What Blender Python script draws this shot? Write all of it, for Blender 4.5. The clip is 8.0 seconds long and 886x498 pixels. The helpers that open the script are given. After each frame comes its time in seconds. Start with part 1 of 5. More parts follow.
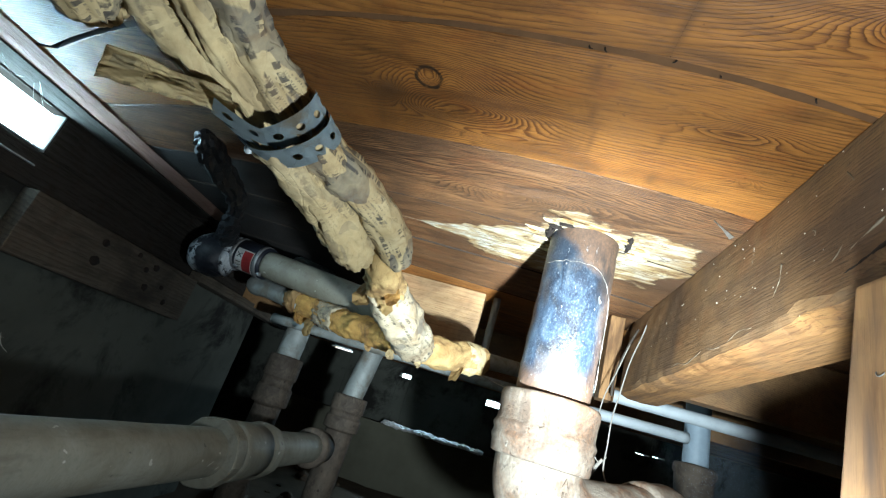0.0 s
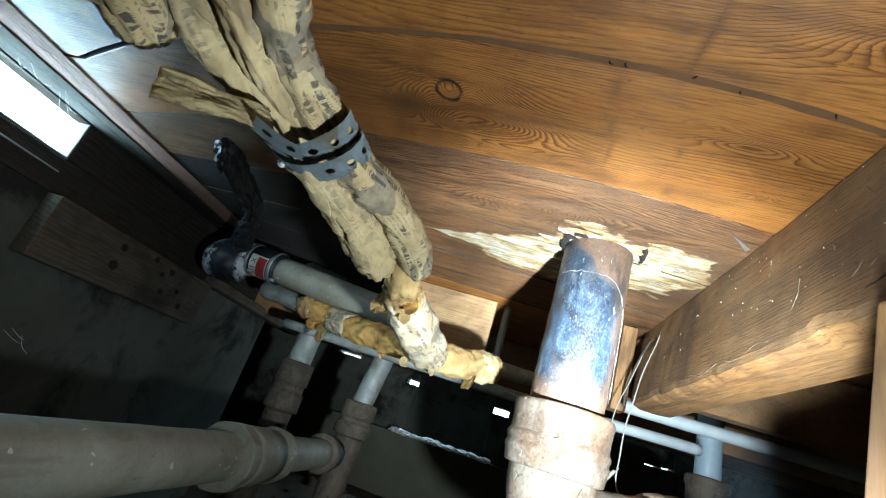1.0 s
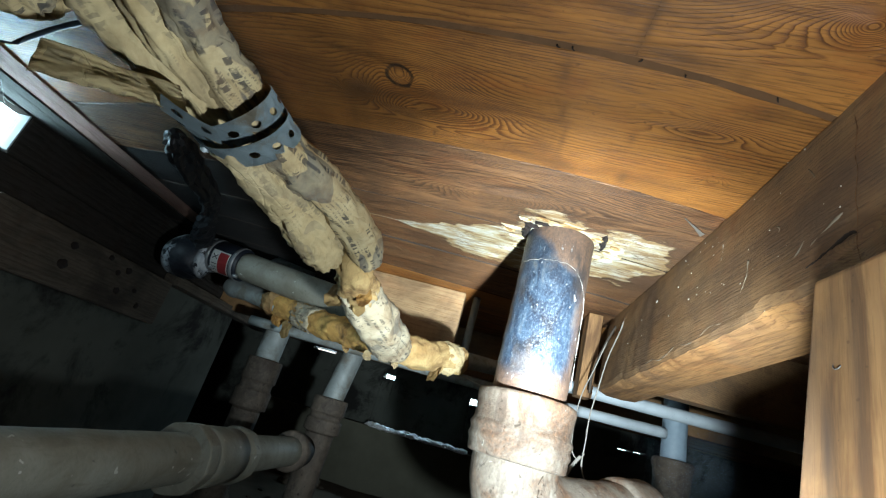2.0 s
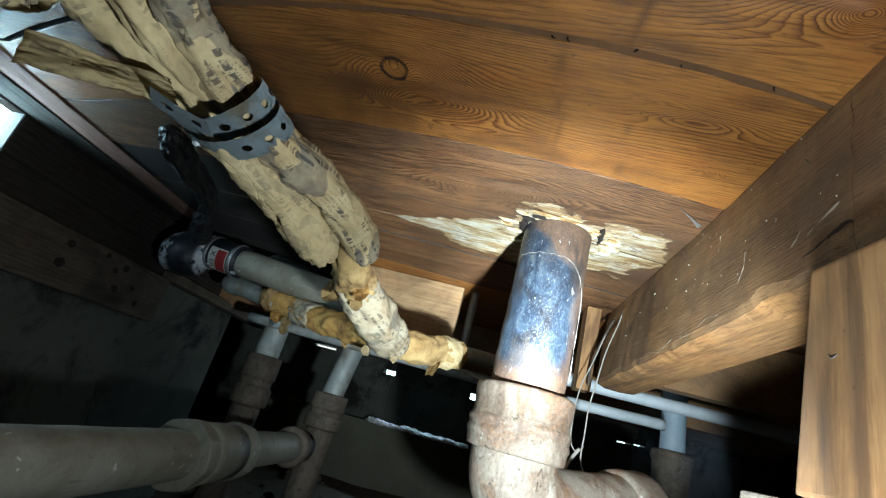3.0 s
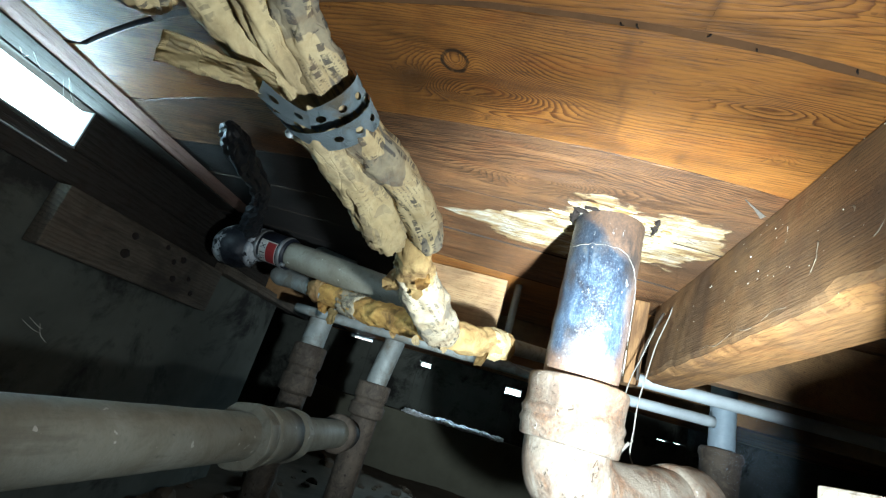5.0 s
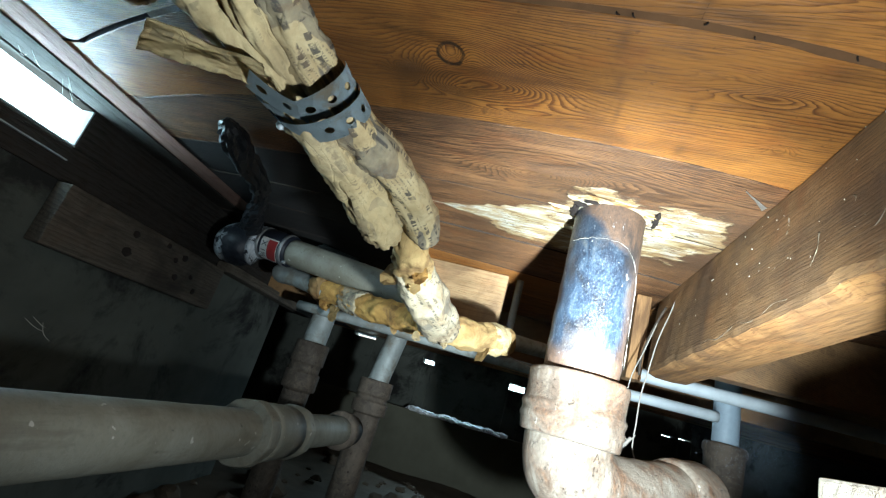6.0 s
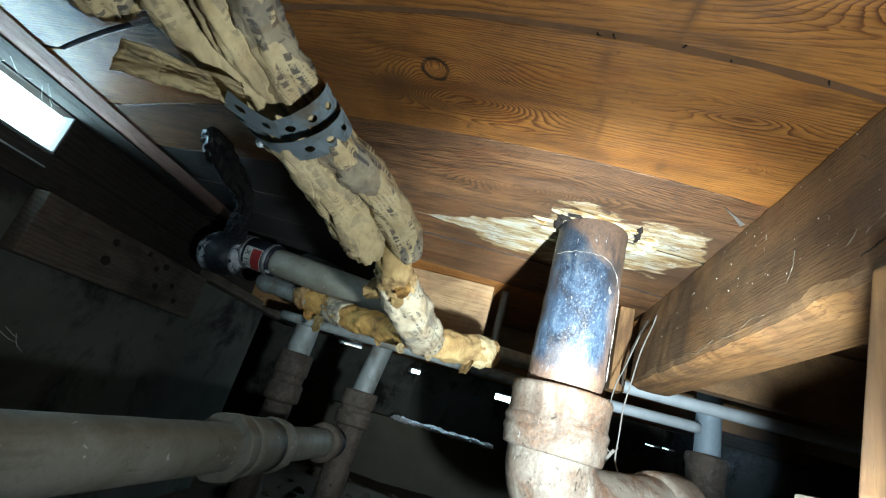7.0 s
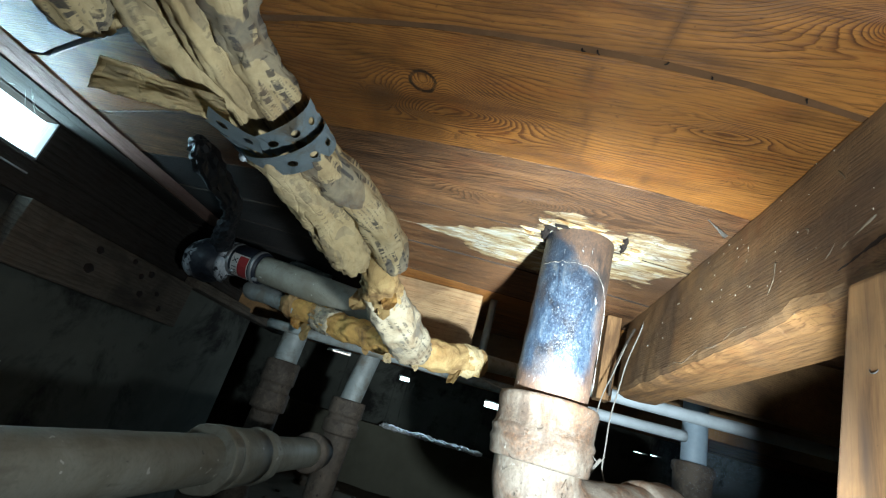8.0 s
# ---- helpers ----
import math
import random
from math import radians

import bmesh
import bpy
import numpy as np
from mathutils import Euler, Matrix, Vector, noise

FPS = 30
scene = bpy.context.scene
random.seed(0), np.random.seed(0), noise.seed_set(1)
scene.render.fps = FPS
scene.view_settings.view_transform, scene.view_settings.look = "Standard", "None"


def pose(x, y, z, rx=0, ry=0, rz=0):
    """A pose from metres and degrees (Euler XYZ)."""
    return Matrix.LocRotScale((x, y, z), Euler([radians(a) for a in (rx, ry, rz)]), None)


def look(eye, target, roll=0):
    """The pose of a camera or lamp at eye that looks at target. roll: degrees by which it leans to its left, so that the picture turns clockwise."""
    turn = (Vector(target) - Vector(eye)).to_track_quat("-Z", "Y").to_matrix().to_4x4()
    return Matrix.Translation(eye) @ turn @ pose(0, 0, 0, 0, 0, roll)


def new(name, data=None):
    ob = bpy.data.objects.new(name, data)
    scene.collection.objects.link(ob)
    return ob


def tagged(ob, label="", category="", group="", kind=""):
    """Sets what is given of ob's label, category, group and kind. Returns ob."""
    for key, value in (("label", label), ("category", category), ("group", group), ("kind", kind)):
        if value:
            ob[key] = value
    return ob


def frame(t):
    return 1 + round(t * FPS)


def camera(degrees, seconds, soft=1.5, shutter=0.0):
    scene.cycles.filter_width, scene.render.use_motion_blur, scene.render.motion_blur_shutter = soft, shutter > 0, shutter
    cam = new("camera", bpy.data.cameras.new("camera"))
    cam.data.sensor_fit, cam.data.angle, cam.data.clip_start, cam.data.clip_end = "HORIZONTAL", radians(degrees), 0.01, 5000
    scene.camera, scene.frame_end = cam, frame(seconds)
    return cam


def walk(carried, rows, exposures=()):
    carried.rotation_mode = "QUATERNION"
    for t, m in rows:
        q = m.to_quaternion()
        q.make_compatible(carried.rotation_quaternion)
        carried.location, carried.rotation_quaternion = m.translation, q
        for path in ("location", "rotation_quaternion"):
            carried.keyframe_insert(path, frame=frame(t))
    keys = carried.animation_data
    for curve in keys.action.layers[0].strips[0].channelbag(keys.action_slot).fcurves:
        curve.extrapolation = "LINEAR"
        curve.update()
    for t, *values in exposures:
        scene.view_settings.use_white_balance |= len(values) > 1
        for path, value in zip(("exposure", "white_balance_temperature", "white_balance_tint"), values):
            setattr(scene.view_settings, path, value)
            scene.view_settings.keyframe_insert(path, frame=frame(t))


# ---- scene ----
# ---------------------------------------------------------------- camera
cam = camera(87.42, 8.0, soft=1.2)
PATH = [
    (0.0, 0.0044, -0.0075, 0.4143, 111.288, -16.461, 3.744),
    (0.5, 0.0004, -0.01, 0.4132, 111.459, -16.908, 4.217),
    (1.0, -0.0066, -0.0156, 0.412, 111.88, -17.333, 4.386),
    (1.5, 0.0098, -0.008, 0.4184, 111.972, -16.162, 2.628),
    (3.0, 0.0193, -0.0023, 0.4176, 111.149, -14.758, 2.22),
    (3.5, 0.0173, -0.0016, 0.4166, 110.901, -14.907, 2.754),
    (4.0, 0.0095, -0.0029, 0.4141, 110.511, -15.448, 3.538),
    (4.5, -0.0097, -0.0102, 0.406, 109.911, -16.324, 5.112),
    (6.0, -0.0015, -0.0047, 0.4024, 109.033, -15.855, 6.474),
    (6.5, 0.0005, -0.0054, 0.4071, 109.734, -15.636, 5.582),
    (7.0, 0.001, -0.0067, 0.41, 110.421, -15.722, 4.813),
    (7.5, -0.0022, -0.0076, 0.4086, 110.397, -16.419, 4.957),
    (8.0, 0.004, -0.0089, 0.4157, 111.516, -15.543, 3.578),
]
walk(cam, [(t, pose(x, y, z, rx, ry, rz)) for t, x, y, z, rx, ry, rz in PATH],
     exposures=[(0.0, 0.29), (1.0, 0.33), (1.5, 0.08), (3.0, -0.22), (3.5, -0.28), (4.0, 0.10), (4.5, 0.50), (6.0, 0.32), (6.5, 0.18), (7.0, -0.12), (7.5, -0.20), (8.0, -0.08)])

# ---------------------------------------------------------------- light
world = bpy.data.worlds.new("sky")
scene.world = world
world.use_nodes = True
wn = world.node_tree.nodes
sky = wn.new("ShaderNodeTexSky")
sky.sky_type, sky.sun_disc = "NISHITA", False
sky.sun_elevation, sky.sun_rotation = radians(40), radians(200)
world.node_tree.links.new(sky.outputs[0], wn["Background"].inputs[0])
wn["Background"].inputs[1].default_value = 0.12


def lamp(name, kind, m, watts, colour, **more):
    data = bpy.data.lights.new(name, kind)
    data.energy, data.color = watts, colour
    for key, value in more.items():
        if key == "spot_size":
            data.spot_size = value
        elif key == "spot_blend":
            data.spot_blend = value
        elif key == "shadow_soft_size":
            data.shadow_soft_size = value
        elif key == "spread":
            data.spread = value
        elif key == "size":
            data.size = value
        elif key == "size_y":
            data.shape = "RECTANGLE"
            data.size_y = value
    ob = new(name, data)
    ob.matrix_world = m
    return ob


# the hand torch that lights the place: a hot core, a soft beam and its wider spill
TORCH = (0.140, 0.19, 0.350)
lamp("torch_beam", "SPOT", look(TORCH, (0.085, 0.70, 0.565)), 78, (0.76, 0.92, 1.0),
     spot_size=radians(86), spot_blend=1.0, shadow_soft_size=0.012)
lamp("torch_spill", "SPOT", look(TORCH, (0.05, 0.50, 0.64)), 6.3, (0.77, 0.92, 1.0),
     spot_size=radians(170), spot_blend=0.4, shadow_soft_size=0.015)
lamp("torch_core", "SPOT", look(TORCH, (0.096, 0.63, 0.562)), 108, (0.78, 0.93, 1.0),
     spot_size=radians(26), spot_blend=1.0, shadow_soft_size=0.012)
# daylight that enters by the vent in the side wall
lamp("vent_daylight", "AREA", look((-0.880, 0.50, 0.695), (-0.45, 0.45, 0.675)), 2.1, (0.46, 0.80, 1.0), size=0.30, size_y=0.07)
for x in (-0.545, 0.07):
    lamp("far_vent_daylight", "AREA", look((x, 3.19, 0.66), (-0.2, 2.6, 0.33)), 0.7, (0.50, 0.80, 1.0), size=0.07, size_y=0.04, spread=radians(60))


# ---------------------------------------------------------------- node helpers
class Nodes:
    def __init__(self, name):
        self.mat = bpy.data.materials.new(name)
        self.mat.use_nodes = True
        self.tree = self.mat.node_tree
        self.bsdf = self.tree.nodes["Principled BSDF"]
        self.coord = self.tree.nodes.new("ShaderNodeTexCoord")

    def put(self, sock, value):
        if isinstance(value, bpy.types.NodeSocket):
            self.tree.links.new(value, sock)
        elif isinstance(value, (tuple, list)) and len(value) == 3 and sock.type == "RGBA":
            sock.default_value = (*value, 1)
        else:
            sock.default_value = value

    def math(self, op, a, b=0.0, c=0.0, clamp=False):
        n = self.tree.nodes.new("ShaderNodeMath")
        n.operation, n.use_clamp = op, clamp
        self.put(n.inputs[0], a)
        self.put(n.inputs[1], b)
        self.put(n.inputs[2], c)
        return n.outputs[0]

    def add(self, a, b):
        return self.math("ADD", a, b)

    def sub(self, a, b):
        return self.math("SUBTRACT", a, b)

    def mul(self, a, b):
        return self.math("MULTIPLY", a, b)

    def xyz(self, vec=None):
        n = self.tree.nodes.new("ShaderNodeSeparateXYZ")
        self.put(n.inputs[0], vec or self.coord.outputs["Object"])
        return n.outputs[0], n.outputs[1], n.outputs[2]

    def vec(self, x, y, z):
        n = self.tree.nodes.new("ShaderNodeCombineXYZ")
        for i, v in enumerate((x, y, z)):
            self.put(n.inputs[i], v)
        return n.outputs[0]

    def scaled(self, sx, sy, sz, vec=None):
        n = self.tree.nodes.new("ShaderNodeVectorMath")
        n.operation = "MULTIPLY"
        self.put(n.inputs[0], vec or self.coord.outputs["Object"])
        n.inputs[1].default_value = (sx, sy, sz)
        return n.outputs[0]

    def noise(self, vec, scale=1.0, detail=4.0, rough=0.55, dist=0.0):
        n = self.tree.nodes.new("ShaderNodeTexNoise")
        self.put(n.inputs["Vector"], vec)
        n.inputs["Scale"].default_value, n.inputs["Detail"].default_value = scale, detail
        n.inputs["Roughness"].default_value, n.inputs["Distortion"].default_value = rough, dist
        return n.outputs["Fac"]

    def ramp(self, fac, *stops):
        n = self.tree.nodes.new("ShaderNodeValToRGB")
        el = n.color_ramp.elements
        while len(el) < len(stops):
            el.new(0.5)
        for e, (p, c) in zip(el, stops):
            e.position = p
            e.color = (*c, 1) if isinstance(c, tuple) else (c, c, c, 1)
        self.put(n.inputs[0], fac)
        return n.outputs[0]

    def band(self, v, lo, hi):
        n = self.tree.nodes.new("ShaderNodeMapRange")
        self.put(n.inputs[0], v)
        n.inputs[1].default_value, n.inputs[2].default_value = lo, hi
        return n.outputs[0]

    def mix(self, fac, a, b, blend="MIX"):
        n = self.tree.nodes.new("ShaderNodeMix")
        n.data_type, n.blend_type = "RGBA", blend
        self.put(n.inputs[0], fac)
        self.put(n.inputs[6], a)
        self.put(n.inputs[7], b)
        return n.outputs[2]

    def island(self):
        return self.tree.nodes.new("ShaderNodeNewGeometry").outputs["Random Per Island"]

    def random(self):
        return self.tree.nodes.new("ShaderNodeObjectInfo").outputs["Random"]

    def bump(self, height, strength=0.3, dist=0.002):
        n = self.tree.nodes.new("ShaderNodeBump")
        n.inputs["Strength"].default_value, n.inputs["Distance"].default_value = strength, dist
        self.put(n.inputs["Height"], height)
        self.tree.links.new(n.outputs[0], self.bsdf.inputs["Normal"])

    def out(self, colour, rough=0.6, metal=0.0, spec=0.5):
        self.put(self.bsdf.inputs["Base Color"], colour)
        self.put(self.bsdf.inputs["Roughness"], rough)
        self.put(self.bsdf.inputs["Metallic"], metal)
        self.put(self.bsdf.inputs["Specular IOR Level"], spec)
        return self.mat


def wood(name, pale, dark, along=0, perp=(0, 1, 0.35), period=0.02, wander=1.2, knots=(), rough=0.5,
         grime=(0.06, 0.04, 0.03), grime_at=0.62, offset=0.0, spec=0.4, latewood=0.75, ring_cracks=(), decay=False, marks=(), streak=0.0, bold=(), pores=0.75, relief_by=1.0, wave=1.3):
    """Sawn softwood: the growth lines are the level lines of a height field that rises across the grain and round each knot."""
    k = Nodes(name)
    p = k.xyz()
    isl = k.island()
    across = k.add(k.add(k.mul(p[0], perp[0]), k.mul(p[1], perp[1])), k.mul(p[2], perp[2]))
    stretch = [9.0, 9.0, 9.0]
    stretch[along] = 1.5
    shifted = k.tree.nodes.new("ShaderNodeVectorMath")
    shifted.operation = "ADD"
    k.put(shifted.inputs[0], k.scaled(*stretch))
    k.put(shifted.inputs[1], k.vec(k.mul(isl, 31.0 * (offset + 1)), k.mul(isl, 17.0), k.mul(isl, 7.0)))
    low = k.noise(shifted.outputs[0], 1.0, 2.0, 0.45)
    field = k.add(k.mul(across, 1 / period), k.mul(low, wander * 6))
    u, v = p[along], across
    for kx, ky, sx, sy, amp in knots:
        a = k.math("POWER", k.mul(k.sub(u, kx), 1 / sx), 2.0)
        b = k.math("POWER", k.mul(k.sub(v, ky), 1 / sy), 2.0)
        field = k.add(field, k.mul(k.math("EXPONENT", k.mul(k.add(a, b), -1.0)), amp))
    fine = [260.0, 260.0, 260.0]
    fine[along] = 6.0
    fibre = k.noise(k.scaled(*fine), 1.0, 3.0, 0.6)
    mid = [70.0, 70.0, 70.0]
    mid[along] = 14.0
    field = k.add(field, k.add(k.mul(fibre, 0.45), k.mul(k.noise(k.scaled(*mid), 1.0, 3.0, 0.6, 0.4), wave)))
    saw = k.math("FRACT", field)
    ring = k.math("POWER", saw, 2.6)
    fall = k.band(saw, 1.0, 0.90)
    fade = k.add(k.mul(k.band(k.noise(k.scaled(6, 11, 9), 1.0, 3.0, 0.6), 0.38, 0.60), 0.6), 0.5)
    late = k.mul(k.mul(k.mul(ring, fall), 1.55 * latewood), fade)
    # stretches of strong figure (gain above 0) and of plain, nearly ringless wood (below 0)
    for bx, by, sx, sy, gain in bold:
        a = k.math("POWER", k.mul(k.sub(u, bx), 1 / sx), 2.0)
        b = k.math("POWER", k.mul(k.sub(v, by), 1 / sy), 2.0)
        late = k.math("MINIMUM", k.mul(late, k.add(k.mul(k.math("EXPONENT", k.mul(k.add(a, b), -1.0)), gain), 1.0)), 0.95)
    body = k.mix(k.mul(k.band(fibre, 0.3, 0.7), pores), pale, tuple(0.60 * c for c in pale))
    tone = k.noise(k.scaled(2.2, 2.2, 2.2), 1.0, 3.0, 0.6)
    thin = [620.0, 620.0, 620.0]
    thin[along] = 26.0
    pore = k.noise(k.scaled(*thin), 1.0, 2.0, 0.6)
    body = k.mix(k.band(tone, 0.35, 0.7), body, tuple(0.62 * a + 0.16 * b for a, b in zip(pale, dark)))
    body = k.mix(k.mul(isl, 0.45), body, tuple(0.5 * a + 0.3 * b for a, b in zip(pale, dark)))
    col = k.mix(late, body, dark)
    warm = k.noise(k.scaled(9, 16, 12), 1.0, 5.0, 0.65, 0.8)
    col = k.mix(k.mul(k.band(warm, 0.52, 0.68), 0.45), col, (0.62 * pale[0], 0.42 * pale[1], 0.33 * pale[2]))
    col = k.mix(k.mul(k.band(pore, 0.56, 0.66), pores), col, tuple(0.7 * c for c in dark))
    if streak:
        long = [26.0, 26.0, 26.0]
        long[along] = 4.0
        smear = k.noise(k.scaled(*long), 1.0, 6.0, 0.68, 0.7)
        col = k.mix(k.mul(k.band(smear, 0.50, 0.64), streak), col, tuple(0.55 * c for c in dark))
        col = k.mix(k.mul(k.band(smear, 0.44, 0.34), 0.5 * streak), col, tuple(min(1.0, 1.15 * c) for c in pale))
    dirt = k.noise(k.scaled(7.0, 7.0, 7.0), 1.0, 6.0, 0.62, 0.6)
    for mx, my, sx, sy, amount in marks:
        a = k.math("POWER", k.mul(k.sub(u, k.add(mx, k.mul(k.sub(dirt, 0.5), 0.02))), 1 / sx), 2.0)
        b = k.math("POWER", k.mul(k.sub(v, my), 1 / sy), 2.0)
        col = k.mix(k.mul(k.math("EXPONENT", k.mul(k.add(a, b), -1.0)), k.mul(k.band(dirt, 0.25, 0.6), amount)), col, grime)
    col = k.mix(k.mul(k.band(dirt, grime_at, grime_at + 0.2), 0.75), col, grime)
    speck = k.noise(k.scaled(140, 140, 140), 1.0, 1.0)
    col = k.mix(k.mul(k.band(speck, 0.74, 0.77), 0.4), col, tuple(0.3 * c for c in dark))
    for kx, ky, r in ring_cracks:
        a = k.math("POWER", k.sub(u, k.add(kx, k.mul(k.sub(tone, 0.5), 0.02))), 2.0)
        b = k.math("POWER", k.sub(v, ky), 2.0)
        d = k.math("ABSOLUTE", k.sub(k.math("SQRT", k.add(a, b)), k.add(r, k.mul(k.sub(dirt, 0.5), 0.024))))
        col = k.mix(k.mul(k.band(d, 0.0026, 0.0011), k.band(dirt, 0.30, 0.40)), col, (0.035, 0.016, 0.008))
    relief = k.add(k.mul(late, 0.6), fibre)
    if decay:
        # pale rot that eats along the grain from the hole of the soil pipe
        rag = k.add(k.mul(k.sub(k.noise(k.scaled(11, 18, 1), 1.0, 2.0, 0.5), 0.5), 1.1), k.mul(k.sub(k.noise(k.scaled(26, 60, 1), 1.0, 4.0, 0.65), 0.5), 0.75))
        a = k.math("SQRT", k.add(k.math("POWER", k.mul(k.sub(p[0], 0.122), 1 / 0.146), 2.0), k.math("POWER", k.mul(k.sub(p[1], 0.709), 1 / 0.110), 2.0)))
        half = k.add(k.mul(k.math("MAXIMUM", k.add(p[0], 0.185), 0.001), 0.42), 0.0005)
        mid = k.add(k.mul(p[0], 0.02), 0.748)
        b = k.math("DIVIDE", k.math("ABSOLUTE", k.sub(p[1], mid)), half)
        b = k.add(b, k.mul(k.band(p[0], 0.05, 0.09), 5.0))
        reach = k.math("MINIMUM", k.add(a, rag), k.add(b, k.mul(rag, 1.8)))
        rot = k.band(reach, 1.03, 0.97)
        flake = k.add(k.mul(k.noise(k.scaled(9, 26, 20), 1.0, 6.0, 0.62, 1.3), 0.6), k.mul(k.noise(k.scaled(15, 130, 50), 1.0, 6.0, 0.66, 0.5), 0.4))
        pale_rot = k.ramp(flake, (0.36, (0.07, 0.035, 0.016)), (0.41, (0.18, 0.10, 0.045)), (0.445, (0.38, 0.28, 0.14)), (0.485, (0.46, 0.39, 0.25)), (0.53, (0.52, 0.51, 0.44)), (0.60, (0.36, 0.28, 0.17)))
        pale_rot = k.mix(k.mul(k.band(k.noise(k.scaled(18, 30, 1), 1.0, 3.0), 0.50, 0.62), 0.6), pale_rot, (0.30, 0.19, 0.075))
        line = k.math("ABSOLUTE", k.sub(k.math("FRACT", k.mul(k.add(k.noise(k.scaled(7, 24, 1), 1.0, 4.0, 0.6, 0.8), k.mul(reach, 0.24)), 11.0)), 0.5))
        veins = k.mul(k.band(line, 0.14, 0.04), k.band(k.noise(k.scaled(20, 36, 1), 1.0, 3.0), 0.44, 0.56))
        pale_rot = k.mix(k.mul(veins, 0.9), pale_rot, (0.11, 0.06, 0.028))
        thread = k.noise(k.scaled(10, 105, 50), 1.0, 6.0, 0.66, 1.4)
        pale_rot = k.mix(k.mul(k.band(thread, 0.48, 0.40), 0.7), pale_rot, (0.20, 0.11, 0.045))
        pale_rot = k.mix(k.mul(k.band(thread, 0.58, 0.66), 0.5), pale_rot, (0.56, 0.54, 0.47))
        edge_fibre = k.mul(k.band(reach, 0.66, 0.98), k.band(thread, 0.54, 0.46))
        pale_rot = k.mix(k.mul(edge_fibre, 0.85), pale_rot, (0.16, 0.08, 0.032))
        pale_rot = k.mix(k.mul(k.band(reach, 0.80, 1.0), 0.8), pale_rot, (0.33, 0.21, 0.09))
        rim_line = k.mul(k.band(reach, 1.09, 1.04), k.band(reach, 0.95, 1.0))
        col = k.mix(rot, k.mix(k.mul(rim_line, 0.8), col, (0.07, 0.035, 0.018)), pale_rot)
        damp = k.mul(k.band(reach, 1.9, 1.0), 0.45)
        col = k.mix(k.mul(damp, k.sub(1.0, rot)), col, (0.10, 0.055, 0.028))
        relief = k.add(relief, k.mul(k.mul(rot, flake), 6.0))
    k.bump(k.sub(relief, k.mul(k.band(pore, 0.55, 0.7), 0.5)), (0.55 if not decay else 0.7) * relief_by, 0.0015)
    return k.out(col, k.add(rough, k.mul(dirt, 0.25)), 0.0, spec)


CEILING_KNOTS = ((-0.100, 0.410, 0.075, 0.022, 15.0), (-0.122, 0.372, 0.056, 0.028, 12.0), (-0.131, 0.373, 0.014, 0.014, -7.0), (-0.128, 0.424, 0.022, 0.008, 5.0),
                 (-0.188, 0.406, 0.016, 0.012, -9.0), (-0.05, 0.452, 0.050, 0.010, -4.0), (0.218, 0.237, 0.070, 0.026, 13.0), (0.220, 0.236, 0.016, 0.013, 9.0), (0.215, 0.441, 0.012, 0.008, 4.0), (-0.02, 0.52, 0.16, 0.05, 6.0),
                 (0.13, 0.62, 0.12, 0.04, -8.0), (0.170, 0.371, 0.045, 0.011, 5.0), (0.125, 0.350, 0.03, 0.008, 3.0), (-0.02, 0.585, 0.07, 0.025, 14.0))
CEILING_MARKS = ((0.032, 0.327, 0.006, 0.022, 0.9), (0.040, 0.379, 0.005, 0.014, 0.7), (0.048, 0.424, 0.005, 0.03, 0.8), (0.172, 0.300, 0.008, 0.014, 0.6), (0.115, 0.401, 0.004, 0.012, 0.7),
                 (0.126, 0.473, 0.005, 0.012, 0.8), (0.082, 0.262, 0.005, 0.04, 0.8), (-0.05, 0.296, 0.16, 0.012, 0.6), (0.12, 0.290, 0.10, 0.010, 0.7), (0.215, 0.33, 0.03, 0.014, 0.9), (-0.20, 0.335, 0.06, 0.014, 0.7),
                 (-0.187, 0.348, 0.035, 0.004, 1.2), (-0.098, 0.459, 0.0025, 0.006, 1.6), (-0.082, 0.473, 0.006, 0.003, 1.6), (-0.191, 0.408, 0.014, 0.014, 0.9), (-0.26, 0.40, 0.09, 0.07, 0.7), (0.01, 0.470, 0.12, 0.012, 0.7))
M_CEIL = wood("plank_fir", (0.52, 0.212, 0.047), (0.115, 0.035, 0.009), 0, (0, 1, 0), 0.0042, 4.2, CEILING_KNOTS, 0.40, grime=(0.105, 0.043, 0.012), grime_at=0.51, latewood=0.70,
              ring_cracks=((-0.132, 0.372, 0.0165),), marks=CEILING_MARKS, streak=0.5, bold=((-0.085, 0.402, 0.080, 0.045, 3.2), (0.160, 0.366, 0.050, 0.016, 1.3), (0.050, 0.385, 0.060, 0.045, -0.72), (0.10, 0.34, 0.07, 0.02, -0.6),
                                                                                      (0.05, 0.27, 0.05, 0.025, -0.6), (0.22, 0.24, 0.03, 0.02, 1.0)), pores=0.55)
M_CEIL_DARK = wood("weathered_plank_fir", (0.29, 0.138, 0.056), (0.050, 0.021, 0.010), 0, (0, 1, 0), 0.0040, 4.2, CEILING_KNOTS[8:], 0.46, grime=(0.07, 0.034, 0.016), grime_at=0.49, latewood=1.15, decay=True, streak=0.8,
                   bold=((0.16, 0.52, 0.06, 0.03, 1.5), (-0.07, 0.51, 0.09, 0.03, 1.2)), wave=2.6)
# near-black colour stands for the unlit ceiling left of the wrapped pipes
M_CEIL_SHADE = wood("unlit_black_plank", (0.020, 0.016, 0.014), (0.010, 0.008, 0.007), 0, (0, 1, 0), 0.006, 2.0, (), 0.8, grime=(0.01, 0.009, 0.008), streak=0.5)
